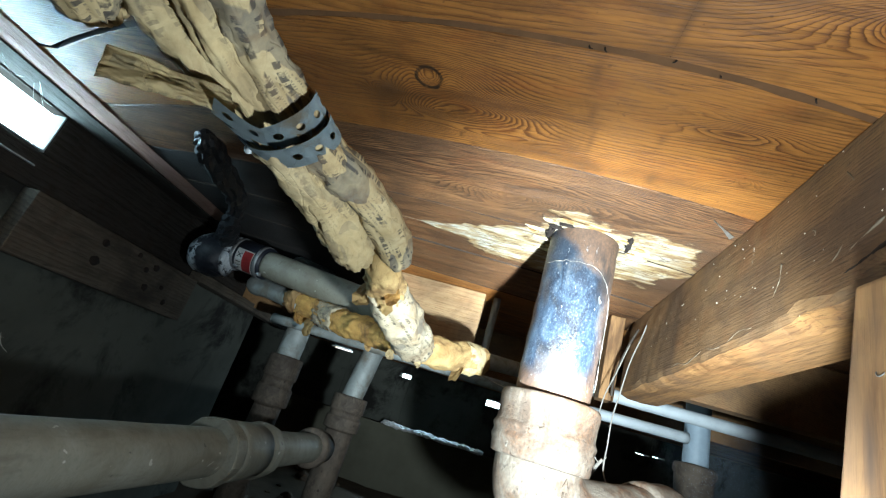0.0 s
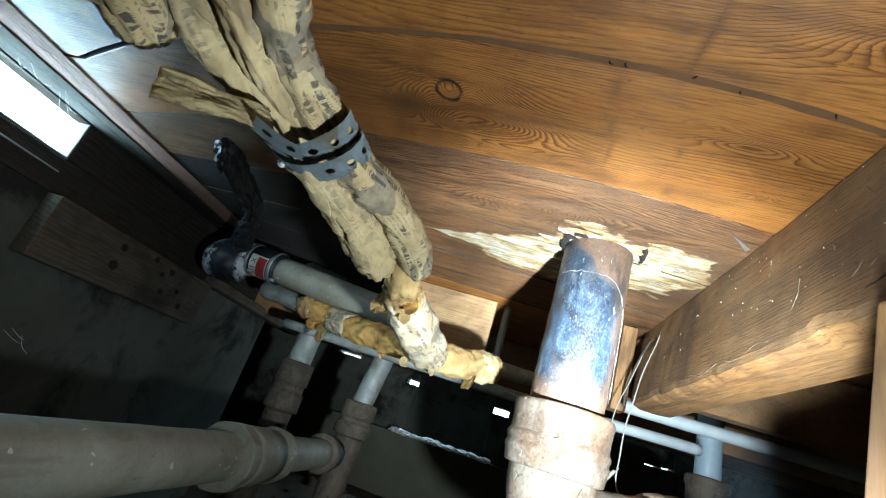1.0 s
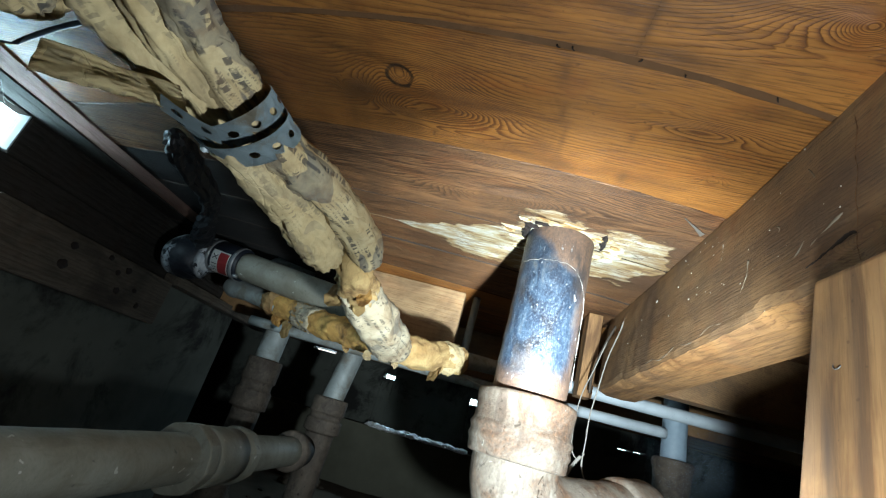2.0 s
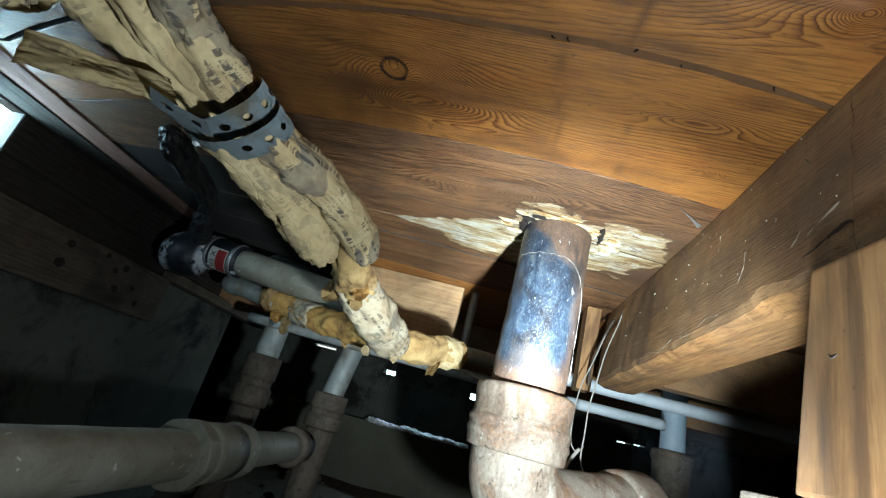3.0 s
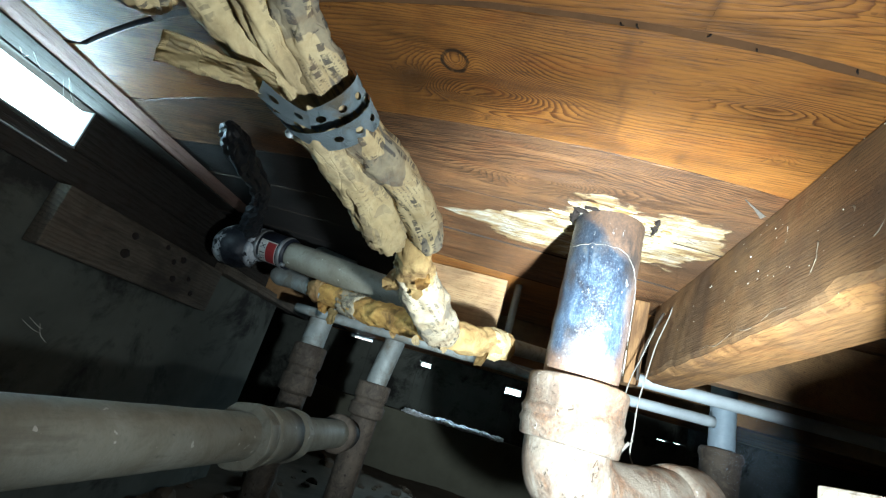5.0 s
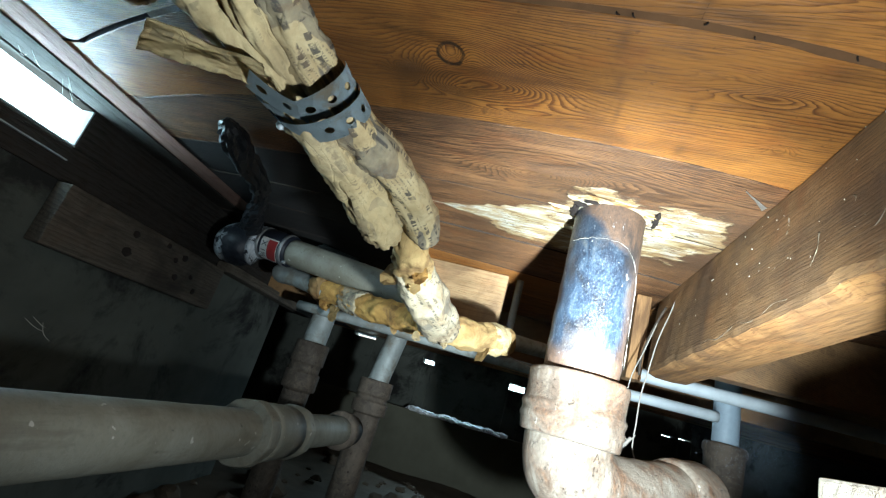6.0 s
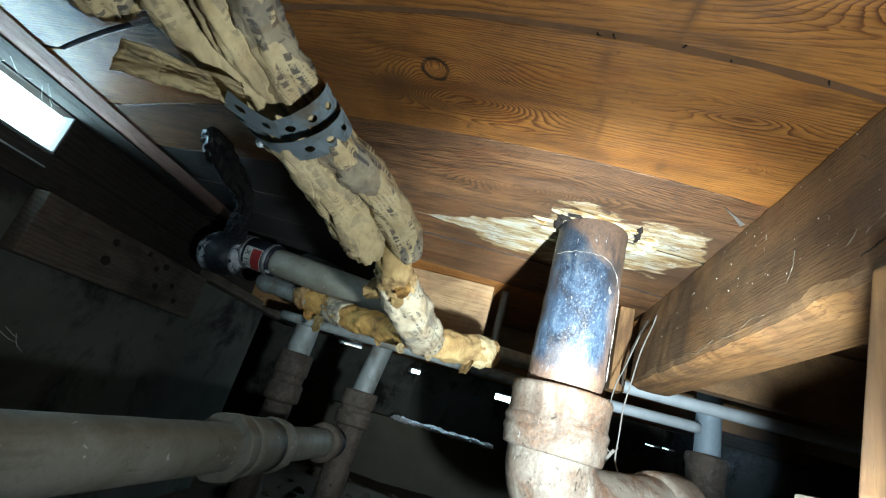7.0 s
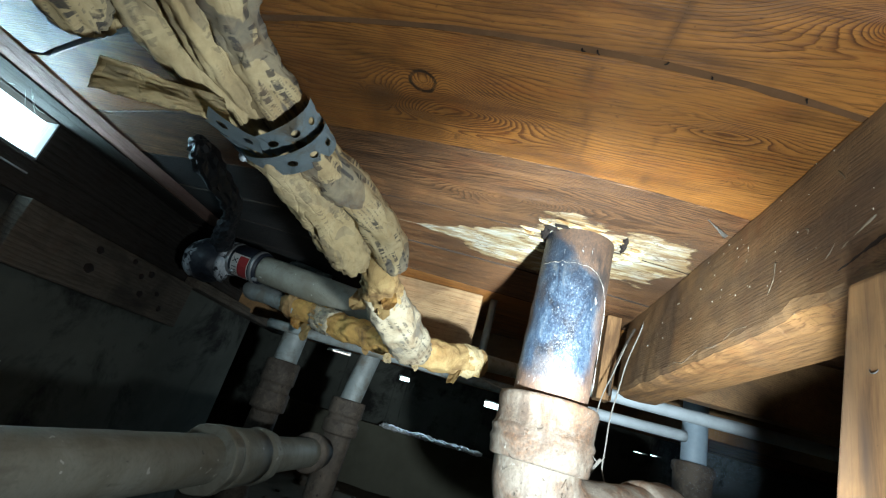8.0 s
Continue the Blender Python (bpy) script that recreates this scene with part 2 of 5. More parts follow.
M_JOIST = wood("joist_fir", (0.325, 0.180, 0.076), (0.120, 0.062, 0.028), 1, (0.25, 0, 1), 0.0042, 0.25,
               ((0.29, 0.675, 0.03, 0.012, 8.0), (0.36, 0.63, 0.06, 0.012, 4.0)), 0.55, grime=(0.080, 0.048, 0.028), grime_at=0.49, latewood=0.7,
               marks=((0.30, 0.72, 0.12, 0.035, 0.8), (0.62, 0.66, 0.05, 0.03, 0.7), (0.50, 0.735, 0.3, 0.012, 0.7)), streak=0.35, relief_by=0.5)
M_JOIST_RAW = wood("raw_split_fir", (0.44, 0.225, 0.080), (0.16, 0.07, 0.026), 1, (1, 0, 0.5), 0.010, 1.0, (), 0.6, grime=(0.16, 0.09, 0.045), grime_at=0.50, latewood=0.7, streak=0.8)
M_POST = wood("post_fir", (0.40, 0.215, 0.085), (0.17, 0.080, 0.032), 2, (1, 0.8, 0), 0.011, 0.6, (), 0.65, grime=(0.085, 0.050, 0.030), grime_at=0.47, latewood=0.30, streak=0.8, pores=0.25, relief_by=0.3,
              marks=((0.51, 0.456, 0.07, 0.006, 1.2), (0.47, 0.476, 0.03, 0.004, 1.1), (0.56, 0.47, 0.02, 0.005, 0.9), (0.50, 0.436, 0.05, 0.005, 0.9)))
M_BEAM = wood("beam_fir", (0.50, 0.33, 0.17), (0.28, 0.15, 0.065), 0, (0, 0.3, 1), 0.011, 0.6, (), 0.7, grime=(0.12, 0.07, 0.04), grime_at=0.46, latewood=0.4, streak=0.4)
M_OLD = wood("old_board", (0.155, 0.128, 0.096), (0.065, 0.050, 0.038), 1, (0.2, 0, 1), 0.009, 0.5, (), 0.75, grime=(0.022, 0.018, 0.015), grime_at=0.46, streak=0.7)


M_STRIP = wood("nailing_strip_fir", (0.34, 0.19, 0.14), (0.22, 0.11, 0.08), 1, (0.2, 0, 1), 0.01, 0.4, (), 0.8)
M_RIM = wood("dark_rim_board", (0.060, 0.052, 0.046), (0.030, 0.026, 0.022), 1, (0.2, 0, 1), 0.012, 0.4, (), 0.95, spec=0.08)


def plain(name, colour, rough=0.6, metal=0.0, var=0.35, scale=30.0, bump=0.2, spec=0.5, dust=None, dust_at=0.55):
    k = Nodes(name)
    a = k.noise(k.scaled(scale, scale, scale), 1.0, 6.0, 0.62)
    b = k.noise(k.scaled(scale * 0.17, scale * 0.17, scale * 0.17), 1.0, 3.0)
    col = k.mix(k.mul(k.band(a, 0.3, 0.75), var), colour, tuple(0.45 * c for c in colour))
    col = k.mix(k.mul(k.band(b, 0.4, 0.7), var), col, tuple(min(1, 1.35 * c) for c in colour))
    if dust:
        d = k.noise(k.scaled(scale * 0.6, scale * 0.6, scale * 0.6), 1.0, 8.0, 0.7, 0.4)
        col = k.mix(k.band(d, dust_at, dust_at + 0.12), col, dust)
    k.bump(a, bump, 0.002)
    return k.out(col, k.add(rough, k.mul(k.sub(a, 0.5), 0.3)), metal, spec)


def cast_iron():
    """Blue-black enamel over cast iron, blotched with grime, worn to rust under the floor and at the joint."""
    k = Nodes("enamelled_iron")
    p = k.xyz()
    n = k.noise(k.scaled(230, 230, 170), 1.0, 6.0, 0.75, 0.2)
    m = k.noise(k.scaled(14, 14, 10), 1.0, 5.0, 0.62, 0.3)
    w = k.noise(k.scaled(34, 34, 20), 1.0, 5.0, 0.65, 0.5)
    enamel = k.ramp(w, (0.36, (0.007, 0.009, 0.014)), (0.46, (0.013, 0.024, 0.042)), (0.56, (0.028, 0.048, 0.074)), (0.70, (0.090, 0.096, 0.098)))
    enamel = k.mix(k.mul(k.band(m, 0.54, 0.64), 0.7), enamel, (0.080, 0.060, 0.048))
    grain = k.noise(k.scaled(420, 420, 300), 1.0, 3.0, 0.7)
    enamel = k.mix(k.mul(k.band(grain, 0.55, 0.68), 0.42), enamel, (0.22, 0.24, 0.26))
    enamel = k.mix(k.mul(k.band(grain, 0.42, 0.34), 0.6), enamel, (0.008, 0.009, 0.012))
    edge = k.add(p[2], k.mul(k.sub(m, 0.5), 0.12))
    top = k.band(k.add(edge, k.mul(k.sub(p[0], 0.093), 0.9)), 0.690, 0.715)
    side = k.mul(k.band(k.add(p[0], k.mul(k.sub(m, 0.5), 0.06)), 0.122, 0.138), 0.85)
    low = k.band(edge, 0.535, 0.512)
    rust_ = k.mix(k.band(n, 0.35, 0.65), (0.155, 0.085, 0.048), (0.075, 0.044, 0.030))
    worn = k.math("MAXIMUM", k.math("MAXIMUM", top, low), side, clamp=True)
    col = k.mix(worn, enamel, rust_)
    col = k.mix(k.mul(k.band(k.noise(k.scaled(26, 26, 9), 1.0, 4.0, 0.6), 0.60, 0.68), 0.8), col, (0.022, 0.018, 0.017))
    chips = k.band(k.noise(k.scaled(150, 150, 60), 1.0, 3.0, 0.6), 0.675, 0.71)
    col = k.mix(k.mul(chips, 0.75), col, (0.42, 0.43, 0.42))
    k.bump(k.add(n, k.mul(w, 0.6)), 0.6, 0.0022)
    return k.out(col, k.add(k.add(0.30, k.mul(w, 0.15)), k.mul(worn, 0.3)), 0.0, 0.75)


def rust(name, base, dark, pale, rough=0.75):
    k = Nodes(name)
    n = k.noise(k.scaled(56, 56, 56), 1.0, 9.0, 0.74, 0.6)
    m = k.noise(k.scaled(13, 13, 6), 1.0, 4.0, 0.6)
    col = k.ramp(n, (0.28, dark), (0.5, base), (0.75, pale))
    col = k.mix(k.mul(k.band(m, 0.54, 0.66), 0.5), col, pale)
    col = k.mix(k.mul(k.band(m, 0.46, 0.36), 0.7), col, dark)
    col = k.mix(k.band(k.noise(k.scaled(90, 90, 90), 1.0, 2.0), 0.66, 0.72), col, dark)
    k.bump(n, 0.9, 0.003)
    return k.out(col, rough, 0.0, 0.35)


def paper(name, base, stain, ink=0.6, pitch=0.0030, brown=0.0):
    """Old newsprint wrap: cream paper, brown stains, rows of faded print, headings and grey pictures."""
    k = Nodes(name)
    uv = k.xyz(k.coord.outputs["UV"])

    def rows_of(step, wide, full, where, lo):
        row = k.math("FRACT", k.mul(uv[0], 1 / step))
        inside = k.mul(k.band(row, 0.22, 0.30), k.band(row, 0.22 + full, 0.14 + full))
        cell = k.vec(k.math("FLOOR", k.mul(uv[0], 1 / step)), k.math("FLOOR", k.mul(uv[1], 1 / wide)), step * 900)
        white = k.tree.nodes.new("ShaderNodeTexWhiteNoise")
        k.put(white.inputs["Vector"], cell)
        return k.mul(k.mul(inside, k.band(white.outputs["Value"], 0.44, 0.46)), k.band(where, lo, lo + 0.03))

    area = k.noise(k.scaled(26, 26, 26), 1.0, 2.0, 0.4)
    zone = k.noise(k.scaled(34, 20, 34), 1.0, 1.0, 0.3, 0.6)
    n = k.noise(k.scaled(22, 22, 22), 1.0, 7.0, 0.65)
    fine = k.noise(k.scaled(150, 150, 150), 1.0, 4.0, 0.6)
    printed = k.mul(rows_of(pitch, 0.0008, 0.45, area, 0.54), k.band(fine, 0.35, 0.5))
    heading = k.mul(rows_of(0.0085, 0.0021, 0.52, zone, 0.47), k.band(fine, 0.38, 0.5))
    picture = k.noise(k.scaled(42, 17, 42), 1.0, 1.0, 0.3, 1.0)
    blot = k.mul(k.band(picture, 0.555, 0.575), k.add(k.mul(k.band(n, 0.35, 0.6), 0.5), 0.35))
    crease = k.noise(k.scaled(46, 18, 46), 1.0, 2.0, 0.5, 0.8)
    fold = k.math("ABSOLUTE", k.sub(crease, 0.5))
    col = k.mix(k.band(n, 0.35, 0.68), base, stain)
    col = k.mix(k.mul(k.band(fine, 0.45, 0.8), 0.5), col, tuple(0.45 * c for c in base))
    col = k.mix(k.mul(k.mul(k.band(fold, 0.008, 0.0), k.band(n, 0.50, 0.62)), 0.5), col, tuple(0.35 * c for c in stain))
    col = k.mix(k.mul(printed, 0.55 * ink), col, (0.07, 0.062, 0.055))
    col = k.mix(k.mul(blot, ink), col, (0.085, 0.080, 0.072))
    col = k.mix(k.mul(heading, 0.85 * ink), col, (0.035, 0.032, 0.030))
    if brown:
        soil = k.noise(k.scaled(17, 17, 17), 1.0, 7.0, 0.7, 0.8)
        col = k.mix(k.mul(k.band(soil, 0.48, 0.58), brown), col, (0.15, 0.075, 0.028))
        col = k.mix(k.mul(k.band(soil, 0.58, 0.66), brown), col, (0.035, 0.022, 0.014))
    k.bump(k.add(k.mul(k.band(fold, 0.0, 0.03), 0.6), k.mul(fine, 0.25)), 0.5, 0.0012)
    return k.out(col, 0.8, 0.0, 0.25)


def rotten():
    k = Nodes("rotten_wood")
    n = k.noise(k.scaled(13, 62, 50), 1.0, 8.0, 0.70, 1.1)
    m = k.noise(k.scaled(14, 22, 22), 1.0, 4.0, 0.6)
    col = k.ramp(n, (0.30, (0.10, 0.05, 0.022)), (0.42, (0.27, 0.155, 0.06)), (0.51, (0.56, 0.46, 0.27)), (0.62, (0.72, 0.69, 0.60)))
    col = k.mix(k.mul(k.band(m, 0.56, 0.68), 0.6), col, (0.50, 0.38, 0.12))
    k.bump(n, 0.8, 0.004)
    return k.out(col, 0.85, 0.0, 0.2)


def hub_iron():
    """Sand-cast iron: grey-buff skin, rust that breaks through in patches, dark pits and pale lime spatter."""
    k = Nodes("rusty_hub")
    grit = k.noise(k.scaled(190, 190, 190), 1.0, 5.0, 0.7)
    patch = k.noise(k.scaled(17, 17, 12), 1.0, 7.0, 0.68, 0.7)
    run = k.noise(k.scaled(38, 38, 9), 1.0, 5.0, 0.62, 0.4)
    col = k.mix(k.band(grit, 0.30, 0.70), (0.200, 0.168, 0.132), (0.120, 0.092, 0.068))
    col = k.mix(k.mul(k.band(patch, 0.46, 0.60), 0.85), col, k.mix(k.band(grit, 0.35, 0.6), (0.150, 0.066, 0.026), (0.060, 0.030, 0.016)))
    col = k.mix(k.mul(k.band(run, 0.56, 0.66), 0.6), col, (0.060, 0.040, 0.028))
    col = k.mix(k.mul(k.band(run, 0.42, 0.32), 0.55), col, (0.27, 0.245, 0.20))
    pits = k.band(k.noise(k.scaled(120, 120, 120), 1.0, 2.0), 0.66, 0.71)
    col = k.mix(k.mul(pits, 0.45), col, (0.050, 0.034, 0.024))
    spatter = k.band(k.noise(k.scaled(85, 85, 85), 1.0, 3.0, 0.6), 0.70, 0.73)
    col = k.mix(k.mul(spatter, 0.7), col, (0.40, 0.38, 0.33))
    k.bump(k.sub(k.add(grit, k.mul(patch, 1.4)), k.mul(pits, 0.8)), 0.85, 0.0022)
    return k.out(col, k.add(0.58, k.mul(patch, 0.25)), 0.0, 0.45)


M_IRON = cast_iron()
M_HUB = hub_iron()
M_RUST = rust("rusty_iron", (0.056, 0.043, 0.032), (0.024, 0.015, 0.010), (0.115, 0.088, 0.064))
def grey_plastic():
    """Dull grey pipe with clinging dust, rubbed marks and small pale and dark flecks."""
    k = Nodes("dusty_grey_pipe")
    grit = k.noise(k.scaled(240, 240, 240), 1.0, 4.0, 0.7)
    cloud = k.noise(k.scaled(15, 15, 15), 1.0, 7.0, 0.66, 0.5)
    rub = k.noise(k.scaled(60, 9, 60), 1.0, 5.0, 0.6, 0.3)
    col = k.mix(k.band(cloud, 0.36, 0.66), (0.172, 0.168, 0.136), (0.112, 0.102, 0.074))
    col = k.mix(k.mul(k.band(rub, 0.55, 0.66), 0.5), col, (0.075, 0.064, 0.044))
    col = k.mix(k.mul(k.band(grit, 0.50, 0.72), 0.45), col, (0.085, 0.078, 0.060))
    fleck = k.noise(k.scaled(75, 75, 75), 1.0, 2.0, 0.5)
    col = k.mix(k.mul(k.band(fleck, 0.71, 0.73), 0.8), col, (0.34, 0.33, 0.29))
    col = k.mix(k.mul(k.band(fleck, 0.28, 0.26), 0.8), col, (0.035, 0.030, 0.022))
    k.bump(k.add(grit, k.mul(fleck, 0.6)), 0.35, 0.0012)
    return k.out(col, k.add(0.48, k.mul(cloud, 0.25)), 0.0, 0.5)


M_PLASTIC = grey_plastic()
M_GALV = plain("galvanised_steel", (0.215, 0.235, 0.225), 0.6, 0.1, 0.9, 30, 0.35, dust=(0.13, 0.122, 0.10), dust_at=0.48)
M_WHITE_PIPE = plain("pale_water_pipe", (0.36, 0.40, 0.42), 0.5, 0, 0.5, 30, 0.15)
M_BLUE_PIPE = plain("blue_grey_pipe", (0.28, 0.36, 0.42), 0.5, 0, 0.5, 26, 0.15)
M_RUBBER = plain("black_rubber", (0.010, 0.012, 0.018), 0.45, 0, 0.4, 50, 0.3, 0.3)


def smeared_rubber():
    """Black rubber with dried white mastic smeared over its outer end and along the sleeve's edge."""
    k = Nodes("mastic_smeared_rubber")
    p = k.xyz()
    n = k.noise(k.scaled(26, 26, 40), 1.0, 7.0, 0.68, 1.4)
    m = k.noise(k.scaled(70, 70, 70), 1.0, 5.0, 0.65)
    outer = k.band(k.add(p[0], k.mul(k.sub(m, 0.5), 0.03)), -0.742, -0.758)
    rim = k.mul(k.band(p[0], -0.697, -0.689), k.band(p[0], -0.675, -0.683))
    smear = k.mul(k.math("MAXIMUM", outer, rim), k.band(n, 0.46, 0.51))
    black = k.mix(k.band(m, 0.4, 0.7), (0.008, 0.009, 0.013), (0.022, 0.025, 0.032))
    col = k.mix(smear, black, k.mix(k.band(m, 0.35, 0.65), (0.30, 0.33, 0.36), (0.52, 0.54, 0.56)))
    k.bump(k.add(k.mul(smear, 1.5), m), 0.5, 0.002)
    return k.out(col, k.add(0.42, k.mul(smear, 0.35)), 0.0, 0.3)


M_ELBOW = smeared_rubber()
M_CLAMP = plain("clamp_steel", (0.22, 0.22, 0.22), 0.45, 0.6, 0.3, 60, 0.1)
M_LABEL = plain("label_white", (0.72, 0.70, 0.66), 0.6, 0, 0.15, 60, 0.05)
M_RED = plain("label_red", (0.42, 0.04, 0.04), 0.6, 0, 0.15, 60, 0.05)
M_INK = plain("label_ink", (0.03, 0.03, 0.03), 0.6, 0, 0.1, 60, 0.05)
M_PAPER = paper("newsprint", (0.44, 0.355, 0.205), (0.33, 0.240, 0.118), 1.0, brown=0.30)
M_CREAM = paper("plain_wrap", (0.45, 0.355, 0.195), (0.34, 0.245, 0.12), 0.45, brown=0.25)
M_GREY_PAPER = paper("grey_wrap", (0.37, 0.32, 0.225), (0.27, 0.21, 0.13), 0.85, brown=0.35)
M_YELLOW = paper("yellow_wrap", (0.38, 0.265, 0.115), (0.27, 0.155, 0.055), 0.0, brown=0.6)
M_OCHRE = paper("ochre_wrap", (0.56, 0.33, 0.095), (0.38, 0.185, 0.05), 0.0, brown=0.6)
M_TORN = paper("brown_torn_paper", (0.24, 0.145, 0.06), (0.10, 0.055, 0.022), 0.0, brown=0.9)
M_BLACK_PLASTIC = plain("crumpled_black_plastic", (0.009, 0.010, 0.012), 0.55, 0, 0.4, 40, 0.4, 0.5, dust=(0.06, 0.07, 0.07), dust_at=0.62)
M_STRAP = plain("blue_grey_strap", (0.175, 0.215, 0.230), 0.5, 0.1, 0.6, 50, 0.3, dust=(0.17, 0.145, 0.105), dust_at=0.50)
M_CONCRETE = plain("concrete", (0.100, 0.106, 0.090), 0.9, 0, 0.8, 7, 0.6, 0.2, dust=(0.025, 0.024, 0.022), dust_at=0.50)
M_FOOTING = plain("dusty_footing", (0.14, 0.135, 0.10), 0.9, 0, 0.6, 8, 0.6, 0.2)
M_EARTH = plain("dry_earth", (0.110, 0.088, 0.066), 0.95, 0, 0.6, 14, 0.9, 0.1)
M_RUBBLE = plain("pale_debris", (0.80, 0.82, 0.82), 0.8, 0, 0.6, 40, 0.8)
M_ROT = rotten()
# near-black: shade inside holes and splits put into colour; also nails, some flakes
M_DARKHOLE = plain("hole_shade_and_dark_bits", (0.018, 0.011, 0.008), 0.9, 0, 0.5, 80, 0.6)
M_WIRE = plain("dusty_cord", (0.27, 0.25, 0.22), 0.8, 0, 0.3, 90, 0.2)
M_FLECK = plain("pale_flecks", (0.75, 0.73, 0.66), 0.8, 0, 0.2, 60, 0.1)
M_SCRAPE = plain("scraped_wood", (0.185, 0.145, 0.10), 0.85, 0, 0.5, 90, 0.4)
M_MOTE = plain("dust_mote", (0.20, 0.26, 0.32), 0.8, 0, 0.2, 60, 0.0)
M_FRAME = plain("vent_frame", (0.42, 0.46, 0.48), 0.5, 0.2, 0.3, 40, 0.1)
M_TONGUE = plain("dusty_tongue", (0.13, 0.060, 0.022), 0.9, 0, 0.7, 60, 0.5)
M_EDGE = plain("dirty_plank_edge", (0.035, 0.022, 0.014), 0.9)
M_BACK = plain("floor_underlay", (0.06, 0.035, 0.02), 0.9)
M_MESHWIRE = plain("vent_screen_wire", (0.35, 0.36, 0.36), 0.5, 0.6, 0.2, 60, 0.1)
M_BLOCK = wood("pale_block", (0.20, 0.175, 0.135), (0.12, 0.095, 0.07), 0, (0, 1, 0.4), 0.016, 0.3, (), 0.7, pores=0.3, streak=0.4)


def glow(name, colour, strength):
    k = Nodes(name)
    n = k.noise(k.scaled(3, 3, 3), 1.0, 2.0)
    k.put(k.bsdf.inputs["Emission Color"], k.mix(k.mul(n, 0.4), colour, (0.9, 1.0, 1.0)))
    k.bsdf.inputs["Emission Strength"].default_value = strength
    return k.out((0.8, 0.8, 0.8), 1.0)


M_SKYGLOW = glow("outdoor_daylight", (0.55, 0.86, 1.0), 11.0)


# ---------------------------------------------------------------- mesh helpers
def link(name, bm, material, parent=None, label="", smooth=False):
    for f in bm.faces:
        f.smooth = smooth
    me = bpy.data.meshes.new(name)
    bm.to_mesh(me)
    bm.free()
    for m in (material if isinstance(material, (list, tuple)) else [material]):
        me.materials.append(m)
    ob = new(name, me)
    if parent:
        ob.parent = parent
    return tagged(ob, label)


def part(name, bm, material, parent, label="", smooth=True):
    return link(name, bm, material, parent, label, smooth)


def thing(name, label, category, at=(0, 0, 0), group="", kind=""):
    """An empty; its parts are given in world places, so the parts stay at the origin of the world."""
    ob = new(name)
    ob.empty_display_size = 0.05
    return tagged(ob, label, category, group, kind)


def box(bm, lo, hi, bevel=0.003, jitter=0.0, cuts=0):
    x0, y0, z0 = lo
    x1, y1, z1 = hi
    made = bmesh.ops.create_cube(bm, size=1.0)["verts"]
    for v in made:
        v.co = Vector((x0 + (v.co.x + 0.5) * (x1 - x0), y0 + (v.co.y + 0.5) * (y1 - y0), z0 + (v.co.z + 0.5) * (z1 - z0)))
    edges = list({e for v in made for e in v.link_edges})
    if cuts:
        size = (x1 - x0, y1 - y0, z1 - z0)
        ax = size.index(max(size))
        long_edges = [e for e in edges if abs(e.verts[0].co[ax] - e.verts[1].co[ax]) > 0.5 * size[ax]]
        bmesh.ops.subdivide_edges(bm, edges=long_edges, cuts=cuts, use_grid_fill=True)
        made = [v for v in bm.verts if x0 - 1e-6 <= v.co.x <= x1 + 1e-6 and y0 - 1e-6 <= v.co.y <= y1 + 1e-6 and z0 - 1e-6 <= v.co.z <= z1 + 1e-6]
        edges = list({e for v in made for e in v.link_edges})
    if bevel:
        sharp = [e for e in edges if len(e.link_faces) == 2 and e.link_faces[0].normal.dot(e.link_faces[1].normal) < 0.5]
        bm.normal_update()
        sharp = [e for e in edges if e.is_valid and len(e.link_faces) == 2 and e.calc_face_angle(0) > 0.7]
        bmesh.ops.bevel(bm, geom=sharp, offset=bevel, segments=2, affect="EDGES", profile=0.6)
    if jitter:
        for v in bm.verts:
            n = noise.noise_vector(v.co * 23.0)
            v.co += n * jitter
    return bm


def beam_mesh(lo, hi, bevel=0.004, jitter=0.0005, cuts=14):
    return box(bmesh.new(), lo, hi, bevel, jitter, cuts)


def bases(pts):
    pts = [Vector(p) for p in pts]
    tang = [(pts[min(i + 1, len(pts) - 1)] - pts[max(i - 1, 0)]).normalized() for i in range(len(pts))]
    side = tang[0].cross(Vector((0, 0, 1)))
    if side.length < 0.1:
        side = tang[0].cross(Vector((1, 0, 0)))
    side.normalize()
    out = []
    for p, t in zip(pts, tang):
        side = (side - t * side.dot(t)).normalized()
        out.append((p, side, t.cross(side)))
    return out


def smooth_path(pts, steps=8):
    """A Catmull-Rom curve through the points (x, y, z, r)."""
    P = [np.array(p, float) for p in pts]
    P = [2 * P[0] - P[1]] + P + [2 * P[-1] - P[-2]]
    out = []
    for i in range(1, len(P) - 2):
        a, b, c, d = P[i - 1], P[i], P[i + 1], P[i + 2]
        for s in range(steps):
            t = s / steps
            out.append(0.5 * (2 * b + (c - a) * t + (2 * a - 5 * b + 4 * c - d) * t * t + (3 * b - a - 3 * c + d) * t ** 3))
    out.append(P[-2])
    return out


